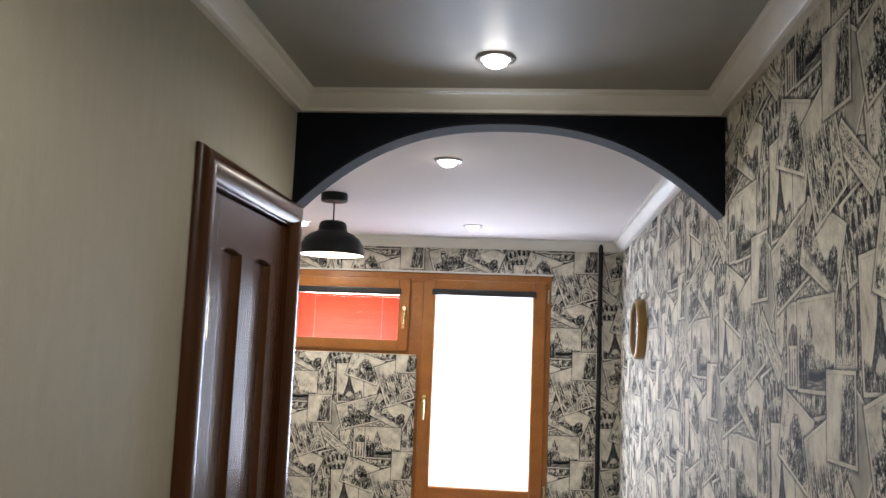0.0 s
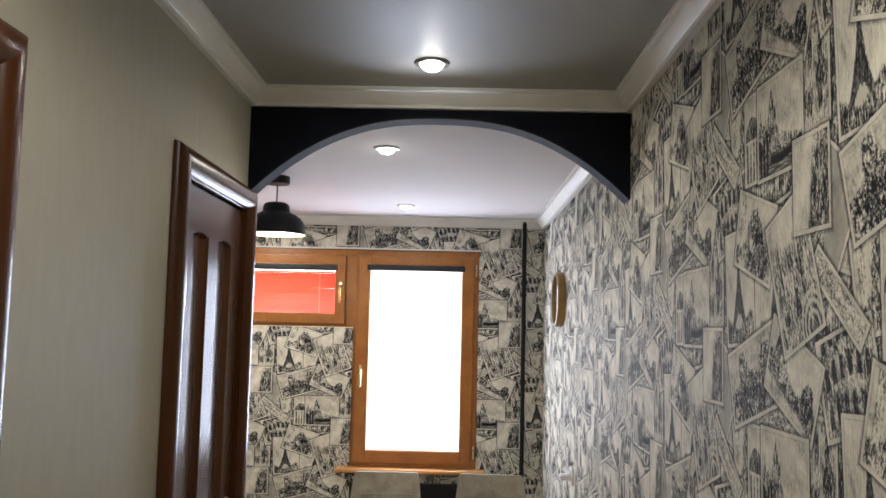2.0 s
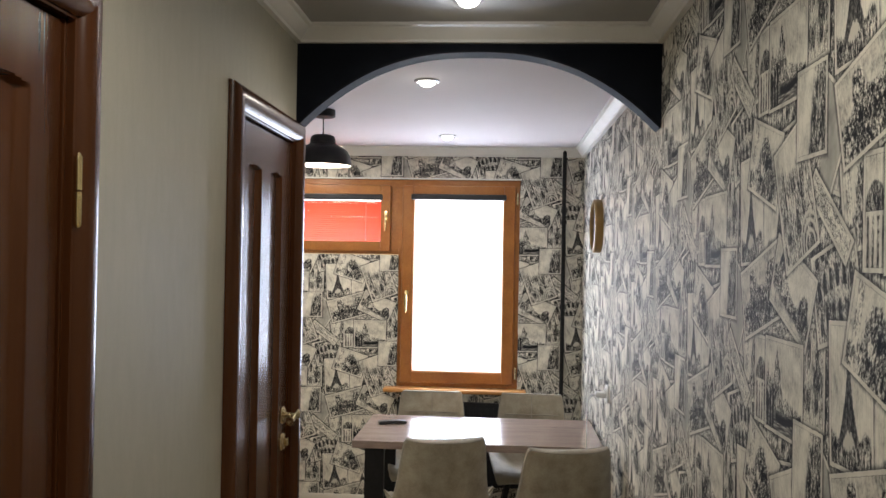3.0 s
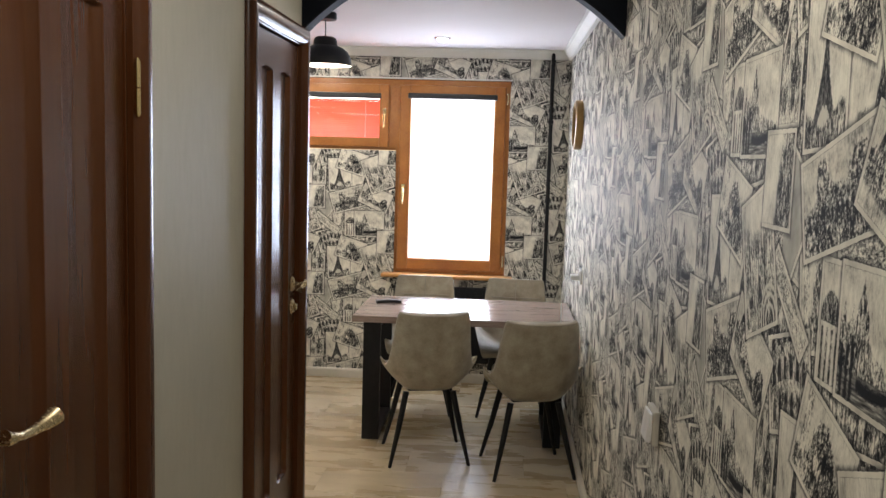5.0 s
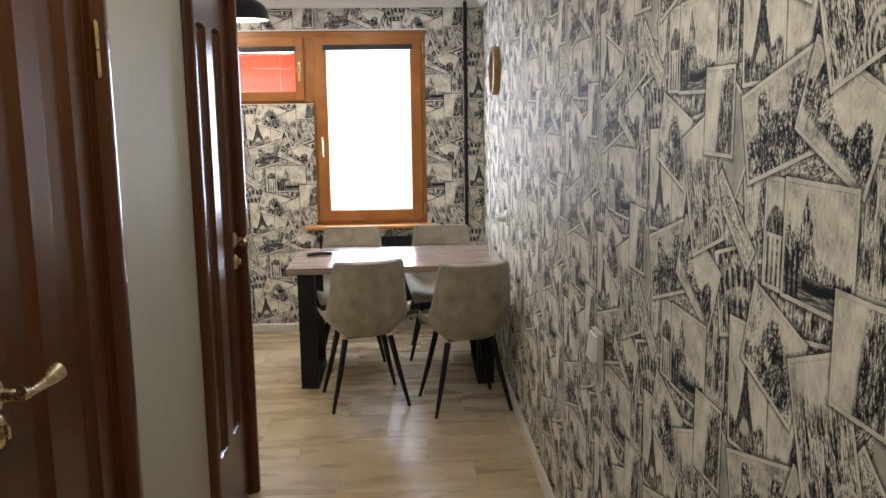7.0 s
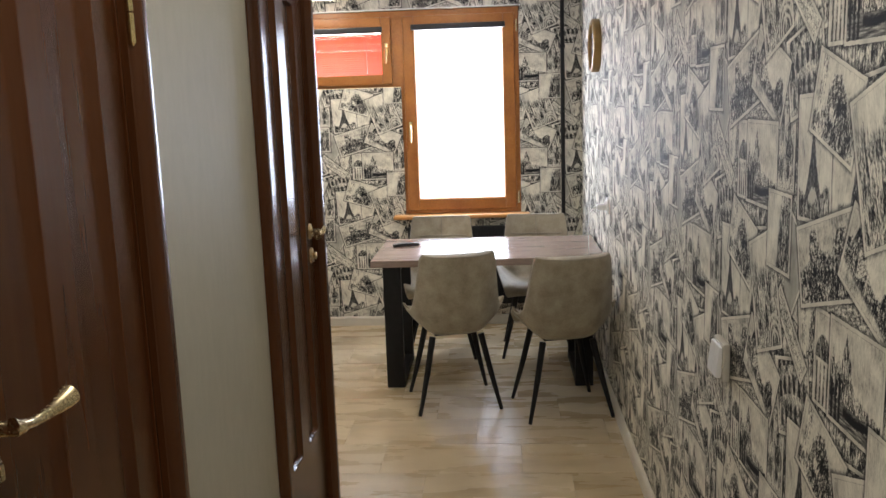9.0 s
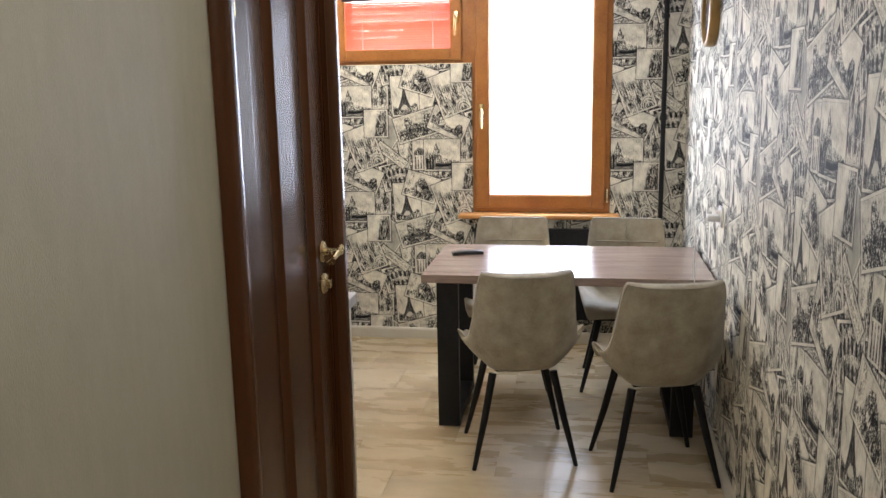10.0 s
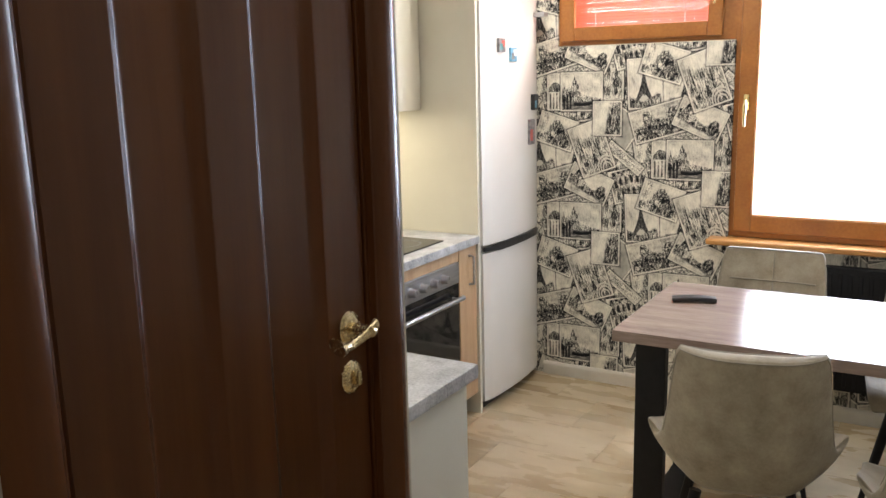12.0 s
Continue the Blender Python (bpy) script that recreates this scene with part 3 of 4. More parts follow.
def window():
    w = thing("window_1", "orange-brown wood-grain window with a tall sash and a small top sash", "window", kind="structure")
    y0, y1 = YW + 0.012, YW + 0.085
    # fixed frame: L-shaped, small light beside the tall one
    b = box(-0.79, y0, 2.118, 0.85, y1, 2.175, 0.004)
    for q in ((-0.79, y0 + 0.001, 1.672, -0.745, y1, 2.12), (-0.748, y0 + 0.001, 1.672, 0.045, y1, 1.717), (-0.035, y0 + 0.002, 1.71, 0.085, y1, 2.12), (0.042, y0 + 0.003, 0.795, 0.085, y1, 1.72),
              (0.80, y0 + 0.001, 0.795, 0.848, y1, 2.12), (0.08, y0 + 0.001, 0.795, 0.805, y1, 0.838)):
        box(*q, 0.004, bm=b)
    part("window_frame", b, "window_wood", w, smooth=True)
    s1 = part("tall_sash", frame_ring(0.068, 0.822, 0.818, 2.135, 0.075, YW - 0.006, YW + 0.06, 0.007), "window_wood", w, smooth=True)
    part("glazing_bead", frame_ring(0.136, 0.890, 0.750, 2.067, 0.012, YW - 0.002, YW + 0.03, 0.004), "window_wood", s1, smooth=True)
    p = part("pane", box(0.14, YW + 0.05, 0.89, 0.745, YW + 0.056, 2.065), "glass", s1, "clear glass pane")
    p.visible_shadow = False
    s2 = part("small_sash", frame_ring(-0.772, 1.69, -0.012, 2.135, 0.068, YW - 0.006, YW + 0.06, 0.007), "window_wood", w, smooth=True)
    p = part("pane", box(-0.71, YW + 0.05, 1.752, -0.075, YW + 0.056, 2.07), "glass", s2, "clear glass pane")
    p.visible_shadow = False
    window_handle(w, 0.103, YW - 0.006, 1.40)
    window_handle(w, -0.043, YW - 0.006, 1.93)
    for z in (0.90, 2.05):
        part("hinge", tube([(0.832, YW - 0.010, z - 0.04), (0.832, YW - 0.010, z + 0.04)], 0.007), "brass", w, "small brass hinge", smooth=True)
    setting(part("window_reveal", box(-0.80, YW - 0.004, 2.176, 0.86, YW + 0.02, 2.186, 0.002), "white_paint"), "thin white plaster edge above the window", "trim")


window()

sl = part("window_sill", box(-0.035, YW - 0.085, 0.766, 0.905, YW + 0.02, 0.794, 0.009, 3), "sill_wood", smooth=True)
setting(sl, "honey-coloured wooden window sill", "window sill")


def roller_blind():
    r = thing("roller_blind", "closed white roller blind glowing with daylight in the tall sash", "blind")
    part("cassette", box(0.126, YW - 0.028, 2.040, 0.758, YW + 0.004, 2.078, 0.006), "black_plastic", r, "dark cassette", smooth=True)
    part("fabric", box(0.142, YW + 0.018, 0.893, 0.744, YW + 0.0195, 2.052), "white_blind", r)
    part("bottom_bar", box(0.142, YW + 0.008, 0.888, 0.744, YW + 0.022, 0.899, 0.003), "window_wood", r, "brown bottom bar")


def slat_blind():
    r = thing("venetian_blind", "lowered red slatted blind in the small top sash", "blind")
    part("head_rail", box(-0.715, YW - 0.026, 2.032, -0.068, YW + 0.004, 2.072, 0.005), "black_plastic", r, "dark head rail", smooth=True)
    b = box(-0.345, -0.0105, -0.0004, 0.345, 0.0105, 0.0004)
    bmesh.ops.transform(b, matrix=Matrix.Diagonal((0.91, 1, 1, 1)), verts=b.verts)
    first = part("slat", b, "red_slat", r)
    k = 20
    for i in range(k):
        ob = first if i == 0 else new("slat", first.data)
        ob.parent = r
        ob.matrix_basis = pose(-0.392, YW + 0.012, 2.022 - i * 0.0136, 41.6 + (i * 37 % 7 - 3) * 0.6, 0, (i * 53 % 5 - 2) * 0.12)
    part("bottom_rail", box(-0.706, YW + 0.002, 1.750, -0.078, YW + 0.022, 1.762, 0.003), "red_slat", r)
    for x in (-0.60, -0.18):
        part("ladder_cord", tube([(x, YW + 0.001, 2.04), (x, YW + 0.001, 1.756)], 0.0009, 6), "white_plastic", r)


roller_blind()
slat_blind()

# ---------------------------------------------------------------- doors


def door(name, y0, y1, hinge_far, label, hz, kz, inset, reach):
    """A closed panelled door in the plain wall; y0 to y1 is the leaf. hinge_far: hinges at y1, handle at y0."""
    d = thing(name, label, "door", kind="structure")
    top, xf = 2.045, -0.006
    ys, flip = y1 - y0, (1 if hinge_far else -1)
    edge = lambda s: (y0 + s if hinge_far else y1 - s)            # s runs from the handle side
    w = ys
    fields = ((0.107, 0.256), (0.351, 0.496))

    LIP = (-0.003, 0.0, 0.0014, 0.0026, 0.0034, 0.0039, 0.0075, 0.0115, 0.016, 0.021, 0.026)

    def dip(s, z):
        h = 0.0
        for a, c in fields:
            mid, half = (a + c) / 2, (c - a) / 2
            u = abs(s - mid) / half
            rise = 0.004 * math.cos(math.pi * min(1.0, u))
            inn = half - abs(s - mid)
            k2 = min(1.0, max(0.0, min(z - 0.37 + rise * 0.6, 1.925 + rise - z) / 0.007))
            lip = 0.004 - math.sqrt(max(0.0, 0.004 ** 2 - min(inn, 0.0039) ** 2)) if inn > 0 else 0.0
            cove = 0.013 * math.sin(min(1.0, max(0.0, inn - 0.004) / 0.022) * math.pi / 2)
            h = max(h, (lip + cove) * math.sin(k2 * math.pi / 2))
        return h

    cols = sorted({round(q, 4) for a, c in fields for q in [a + i for i in LIP] + [c - i for i in LIP] + [(a + c) / 2, a * 0.7 + c * 0.3, a * 0.3 + c * 0.7]} | {0.0, 0.004, w - 0.004, w, 0.06, 0.54, 0.303})
    rows = sorted({0.008, 0.2, 2.04, top, 0.6, 1.0, 1.4, 1.8} | {round(0.345 + 0.006 * i, 4) for i in range(13)} | {round(1.89 + 0.003 * i, 4) for i in range(16)})
    b = bmesh.new()
    g = [[b.verts.new((xf - dip(s, z) - (0.003 if s in (0.0, w) else 0), edge(s), z)) for s in cols] for z in rows]
    for r0, r1 in zip(g, g[1:]):
        for i in range(len(cols) - 1):
            b.faces.new((r0[i], r0[i + 1], r1[i + 1], r1[i]))
    box(xf - 0.042, y0, 0.008, xf - 0.022, y1, top, bm=b)
    leaf = part("leaf", b, "door_wood", d, smooth=True)
    for s in (0.107, 0.530):                                      # joint between top rail and stiles
        part("rail_joint", box(xf - 0.001, edge(s) - 0.0008, 1.93, xf + 0.0004, edge(s) + 0.0008, top - 0.001), "black_plastic", leaf)
    # lining of the opening and rounded casing
    b = box(-0.12, y0 - 0.035, 0, -0.004, y0 - 0.004, top + 0.006, 0.002)
    box(-0.12, y1 + 0.004, 0, -0.004, y1 + 0.035, top + 0.006, 0.002, bm=b)
    box(-0.12, y0 - 0.035, top + 0.006, -0.004, y1 + 0.035, top + 0.03, 0.002, bm=b)
    part("lining", b, "door_wood", d, smooth=True)
    cw = 0.076
    prof = [(-0.004, 0), (0.009, 0), (0.011, 0.003), (0.019, 0.007), (0.028, 0.018), (0.031, 0.034), (0.030, 0.052), (0.024, 0.066), (0.015, 0.073), (0.006, cw), (0, cw), (-0.004, cw)]
    for nm, path in (("casing", [((0, y0 - 0.012, 0), (1, 0, 0), (0, -1, 0)), ((0, y0 - 0.012, top + 0.006), (1, 0, 0), (0, -1, 1))]),
                     ("casing", [((0, y1 + 0.012, 0), (1, 0, 0), (0, 1, 0)), ((0, y1 + 0.012, top + 0.006), (1, 0, 0), (0, 1, 1))]),
                     ("head_casing", [((0, y0 - 0.012, top + 0.006), (1, 0, 0), (0, -1, 1)), ((0, y1 + 0.012, top + 0.006), (1, 0, 0), (0, 1, 1))])):
        part(nm, sweep(prof, path), "door_wood", d, smooth=True)
    # lever handle and lock rose
    hy = edge(inset)
    along = Matrix.Rotation(radians(90), 4, "Y")
    rose = [(0.0, 0.0), (0.026, 0.0), (0.027, 0.003), (0.024, 0.006), (0.025, 0.008), (0.019, 0.011), (0.015, 0.012), (0.0, 0.012)]
    b = lathe(rose, 28, at=(xf, hy, hz), turn=along)
    bmesh.ops.scale(b, vec=(1, 1, 1.12), space=Matrix.Translation((0, -hy, -hz)), verts=b.verts)
    han = part("door_handle", b, "brass", d, "satin brass lever handle", smooth=True)
    b = tube([(xf + 0.008, hy, hz), (xf + 0.045, hy, hz), (xf + 0.052, hy, hz), (xf + 0.056, hy + flip * 0.008, hz)], [0.011, 0.0105, 0.0105, 0.008], 16)
    part("spindle", b, "brass", han, smooth=True)
    pts, path = [], []
    for i in range(15):
        q = i / 14
        c = Vector((xf + 0.052 - 0.008 * math.sin(q * 3.1), hy + flip * (-0.010 + reach * q), hz + 0.030 * (q - 0.5) ** 2 * 2 - 0.010 * q - 0.006))
        r = 0.0115 - 0.0035 * math.sin(math.pi * min(1, q * 1.15)) + (0.0065 * max(0, q - 0.72) / 0.28)
        tw = 0.9 * q
        a = Vector((math.cos(tw), 0, math.sin(tw)))
        path.append((c, a * r * 0.75, Vector((-math.sin(tw), 0, math.cos(tw))) * r))
    prof2 = [(math.cos(2 * math.pi * i / 16), math.sin(2 * math.pi * i / 16)) for i in range(16)]
    part("lever", sweep(prof2, path), "brass", han, smooth=True)
    b = lathe(rose, 28, at=(xf, hy, kz), turn=along)
    bmesh.ops.scale(b, vec=(1, 1, 1.12), space=Matrix.Translation((0, -hy, -kz)), verts=b.verts)
    lock = part("lock_rose", b, "brass", d, "oval satin brass lock rose", smooth=True)
    part("thumb_turn", box(xf + 0.011, hy - 0.006, kz - 0.013, xf + 0.024, hy + 0.006, kz + 0.013, 0.004), "brass", lock, smooth=True)
    # pin hinges
    for z in (1.765, 0.32):
        y = edge(w + 0.016)
        b = tube([(xf + 0.024, y, z - 0.062), (xf + 0.024, y, z - 0.056), (xf + 0.024, y, z - 0.002)], [0.003, 0.0065, 0.0065], 12)
        tube([(xf + 0.024, y, z + 0.001), (xf + 0.024, y, z + 0.056), (xf + 0.024, y, z + 0.064)], [0.0065, 0.0065, 0.002], 12, bm=b)
        part("hinge", b, "bright_brass", d, "polished brass pin hinge", smooth=True)


door("door_1", -2.172, -1.585, True, "closed dark brown lacquered panelled door with brass handle", 1.168, 1.105, 0.047, 0.150)
door("door_2", -0.656, -0.04, False, "closed dark brown lacquered panelled door beside the arch", 1.118, 1.028, 0.056, 0.108)

# ---------------------------------------------------------------- dining group


def table():
    t = thing("dining_table", "greyed oak dining table with black steel loop legs", "table")
    part("tabletop", box(0.0, 1.272, 0.702, 1.248, 1.985, 0.74, 0.003), "table_wood", t, smooth=True)
    for x0 in (0.052, 1.095):
        leg = part("leg", box(x0, 1.36, 0, x0 + 0.098, 1.40, 0.702, 0.003), "black_metal", t, "black steel loop leg")
        part("rear_post", box(x0, 1.86, 0, x0 + 0.098, 1.90, 0.702, 0.003), "black_metal", leg)
        part("foot_bar", box(x0 + 0.001, 1.40, 0.003, x0 + 0.097, 1.86, 0.043, 0.003), "black_metal", leg)
        part("top_bar", box(x0 + 0.001, 1.40, 0.660, x0 + 0.097, 1.86, 0.701, 0.003), "black_metal", leg)
    part("apron_bar", box(0.15, 1.60, 0.665, 1.095, 1.66, 0.70, 0.003), "black_metal", t)


table()


def shell_grid():
    """Centre line of a bucket seat from the seat's front to the back's top, with half widths and side lift."""
    prof = [  # y, z, half width, wing lift
        (0.235, 0.405, 0.190, 0.0), (0.245, 0.432, 0.205, 0.0), (0.225, 0.450, 0.218, 0.002), (0.15, 0.446, 0.232, 0.014), (0.05, 0.432, 0.240, 0.058), (-0.04, 0.422, 0.243, 0.092),
        (-0.11, 0.424, 0.242, 0.100), (-0.155, 0.446, 0.238, 0.084), (-0.182, 0.494, 0.233, 0.054), (-0.198, 0.556, 0.228, 0.036), (-0.212, 0.63, 0.220, 0.026), (-0.226, 0.71, 0.211, 0.019),
        (-0.238, 0.775, 0.204, 0.014), (-0.245, 0.818, 0.197, 0.010), (-0.248, 0.836, 0.187, 0.006)]
    return prof


def chair(at, label):
    c = thing("dining_chair", label, "chair", at, group="chairs round the table")
    prof = shell_grid()
    pts = [Vector((0, y, z)) for y, z, _, _ in prof]
    nor = []
    for i in range(len(pts)):
        d = (pts[min(i + 1, len(pts) - 1)] - pts[max(i - 1, 0)]).normalized()
        nor.append(Vector((0, d.z, -d.y)))                         # towards the sitter
    k = 10
    b = bmesh.new()
    inner, outer = [], []
    for (y, z, hw, lift), p, nn in zip(prof, pts, nor):
        hw *= 0.955
        ri, ro = [], []
        for j in range(-k, k + 1):
            q = j / k
            e = abs(q)
            bend = lift * max(0.0, (e - 0.42) / 0.58) ** 2 * 1.3 + 0.018 * e * e
            thick = 0.052 * (1 - e ** 4 * 0.55)
            x = q * hw + math.copysign(0.025 * max(0.0, e - 0.7) / 0.3 * max(0.0, lift - 0.028) / 0.05, q)
            base = p + nn * bend + Vector((x, 0, 0))
            ri.append(b.verts.new(base + nn * 0.016))
            ro.append(b.verts.new(base - nn * (thick - 0.016)))
        inner.append(ri)
        outer.append(ro)
    m = 2 * k + 1
    for i in range(len(prof) - 1):
        for j in range(m - 1):
            b.faces.new((inner[i][j], inner[i][j + 1], inner[i + 1][j + 1], inner[i + 1][j]))
            b.faces.new((outer[i][j], outer[i + 1][j], outer[i + 1][j + 1], outer[i][j + 1]))
        for j in (0, m - 1):
            b.faces.new((inner[i][j], inner[i + 1][j], outer[i + 1][j], outer[i][j]))
    for i in (0, len(prof) - 1):
        for j in range(m - 1):
            b.faces.new((inner[i][j], inner[i][j + 1], outer[i][j + 1], outer[i][j]))
    ring = [v.co.copy() for v in (*[r[0] for r in inner[9:]], *inner[-1][1:-1], *[r[-1] for r in reversed(inner[9:])])]
    outring = [v.co.copy() for v in (*[r[0] for r in outer[9:]], *outer[-1][1:-1], *[r[-1] for r in reversed(outer[9:])])]
    seamx = [inner[i][k].co.copy() for i in range(9, len(prof) - 1)]
    seamh = [v.co.copy() for v in inner[11][2:-2]]
    sh = part("shell", b, "suede", c, "grey-beige suede bucket seat", smooth=True)
    sh.modifiers.clear()
    sub = sh.modifiers.new("round", "SUBSURF")
    sub.levels = sub.render_levels = 2
    snug = lambda p: Vector((p.x * 0.984, p.y, p.z - 0.006 if p.z > 0.8 else p.z))
    part("piping", tube([snug(p) for p in ring], 0.0026, 8), "seam", sh, smooth=True)
    part("piping", tube([snug(p) for p in outring], 0.0022, 8), "seam", sh, smooth=True)
    nf = Vector((0, 0.004, 0))
    part("stitching", tube([p + nf * 0.6 for p in seamh], 0.0030, 6), "seam", sh, smooth=True)
    part("stitching", tube([p + nf * 0.5 for p in seamx], 0.0022, 6), "seam", sh, smooth=True)
    part("seat_frame", box(-0.11, -0.09, 0.384, 0.11, 0.12, 0.402, 0.006), "black_metal", c, smooth=True)
    for sx in (-1, 1):
        for sy in (-1, 1):
            part("leg", tube([(sx * 0.125, sy * 0.125, 0.393), (sx * 0.165, sy * 0.155, 0.2), (sx * 0.212, sy * 0.19, 0.0)], [0.0165, 0.0145, 0.009], 14), "black_metal", c, "tapered black metal leg", smooth=True)
    return c


first = chair(pose(0.438, 1.155, 0, 0, 0, 13), "grey-beige suede dining chair pushed to the table, back to the corridor")
copy_thing(first, pose(0.993, 1.035, 0, 0, 0, 12))["label"] = "grey-beige suede dining chair pulled out beside the papered wall"
copy_thing(first, pose(0.32, 2.055, 0, 0, 0, 180))["label"] = "grey-beige suede dining chair tucked in below the window"
copy_thing(first, pose(0.92, 2.055, 0, 0, 0, 178))["label"] = "grey-beige suede dining chair beside the radiator pipe"


def remote():
    r = thing("remote_control", "black remote control lying on the table", "remote control", pose(0.146, 1.722, 0.74, 0, 0, 19))
    path = []
    for i in range(9):
        q = i / 8
        path.append(((-0.075 + 0.15 * q, 0, 0.008 + 0.004 * math.sin(math.pi * q)), (0, 0.022, 0), (0, 0, 0.0075)))
    prof = [(-1, -0.6), (-0.8, -1), (0.8, -1), (1, -0.6), (1, 0.5), (0.85, 1), (-0.85, 1), (-1, 0.5)]
    part("case", sweep(prof, path), "black_plastic", r, smooth=True)
    for i in range(5):
        for j in (-1, 0, 1):
            q = 0.2 + 0.15 * i
            part("button", box(-0.075 + 0.15 * q - 0.004, j * 0.012 - 0.0035, 0.0140 + 0.004 * math.sin(math.pi * q), -0.075 + 0.15 * q + 0.004, j * 0.012 + 0.0035, 0.0148 + 0.004 * math.sin(math.pi * q)), "black_metal", r)


remote()

# ---------------------------------------------------------------- lamps


def downlight(x, y, z):
    d = thing("downlight", "round recessed ceiling downlight with a chrome rim, lit", "lamp", pose(x, y, z), group="ceiling downlights")
    part("rim", lathe([(0.036, -0.001), (0.037, -0.006), (0.043, -0.009), (0.050, -0.007), (0.053, -0.001), (0.053, 0.002), (0.036, 0.002)], 40), "steel", d, "shiny metal rim", smooth=True)
    part("lens", lathe([(0.0, -0.026), (0.016, -0.0245), (0.028, -0.018), (0.035, -0.007), (0.036, 0.002), (0.0, 0.002)], 32), "lit_lens", d, "glowing frosted lens", smooth=True)


# the two added corridor lamps get the same fixture, out of view
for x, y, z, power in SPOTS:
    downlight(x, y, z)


def pendant():
    x, y = -0.172, 1.265
    p = thing("pendant_lamp", "black metal dome pendant lamp, lit, on a black cord", "lamp", pose(x, y, ZK))
    part("canopy", lathe([(0.0, 0.0), (0.058, 0.0), (0.06, -0.004), (0.06, -0.034), (0.056, -0.038), (0.0, -0.038)], 36), "black_metal", p, smooth=True)
    part("cord", tube([(0, 0, -0.036), (0.001, 0, -0.09), (0, 0, -0.13)], 0.0035, 8), "black_plastic", p)
    outer = [(0.0, -0.126), (0.045, -0.128), (0.058, -0.136), (0.063, -0.150), (0.064, -0.168), (0.070, -0.176), (0.095, -0.186), (0.122, -0.206), (0.139, -0.236), (0.146, -0.272), (0.146, -0.282)]
    shade = part("shade", lathe(outer + [(0.143, -0.282), (0.142, -0.270), (0.135, -0.238), (0.118, -0.210), (0.092, -0.191), (0.06, -0.18), (0.0, -0.175)], 48), "black_metal", p, "black metal dome shade", smooth=True)
    part("lining", lathe([(0.1415, -0.279), (0.140, -0.268), (0.133, -0.240), (0.116, -0.213), (0.09, -0.195), (0.05, -0.185), (0.0, -0.183)], 48), "white_paint", shade, "pale inside of the shade", smooth=True)
    part("bulb", lathe([(0.0, -0.184), (0.014, -0.186), (0.016, -0.2), (0.028, -0.222), (0.03, -0.238), (0.022, -0.256), (0.0, -0.263)], 24), "lit_lens", p, "glowing bulb", smooth=True)


pendant()

# ---------------------------------------------------------------- by the walls


def clock():
    c = thing("wall_clock", "round wall clock with a deep gold rim on the papered wall", "clock")
    y, z, r = 1.745, 1.845, 0.143
    turn = Matrix.Rotation(radians(-90), 4, "Y")
    part("rim", lathe([(r - 0.014, 0.0), (r, 0.0), (r + 0.002, 0.004), (r + 0.002, 0.034), (r - 0.003, 0.042), (r - 0.012, 0.044), (r - 0.016, 0.038), (r - 0.016, 0.004)], 56, at=(XR, y, z), turn=turn), "clock_gold", c, "dull gold rim", smooth=True)
    face = part("dial", lathe([(0.0, 0.026), (r - 0.015, 0.026), (r - 0.015, 0.004), (0.0, 0.004)], 48, at=(XR, y, z), turn=turn), "clock_dial", c, "dark glossy dial", smooth=True)
    for i in range(12):
        a = i * math.pi / 6
        m = Matrix.Translation((XR - 0.0275, y, z)) @ Matrix.Rotation(a, 4, "X")
        b = box(-0.001, -0.003, r - 0.045, 0.001, 0.003, r - 0.024)
        bmesh.ops.transform(b, matrix=m, verts=b.verts)
        part("hour_mark", b, "brass", face)
    for a, ln, wd in ((0.9, 0.07, 0.004), (2.6, 0.1, 0.003)):
        b = box(-0.001, -wd, -0.015, 0.001, wd, ln)
        bmesh.ops.transform(b, matrix=Matrix.Translation((XR - 0.030, y, z)) @ Matrix.Rotation(a, 4, "X"), verts=b.verts)
        part("pointer", b, "brass", face)


clock()


def socket(name, y, z, label):
    s = thing(name, label, "socket")
    part("plate", box(XR - 0.010, y - 0.041, z - 0.041, XR, y + 0.041, z + 0.041, 0.004), "white_plastic", s, smooth=True)
    part("well", lathe([(0.0, 0.012), (0.019, 0.012), (0.021, 0.020), (0.024, 0.020), (0.024, 0.010), (0.0, 0.010)], 28, at=(XR, y, z), turn=Matrix.Rotation(radians(-90), 4, "Y")), "white_plastic", s, smooth=True)


socket("wall_socket", 1.30, 1.005, "white wall socket above the table")

pp = thing("heating_pipe", "thin black vertical heating pipe in the wall corner", "pipe")
part("pipe", tube([(1.135, YW - 0.035, 0.0), (1.135, YW - 0.035, ZK)], 0.0135, 16), "black_metal", pp, smooth=True)
for z in (0.55, 1.9):
    part("clip", box(1.118, YW - 0.055, z - 0.012, 1.152, YW, z + 0.012, 0.004), "black_metal", pp)


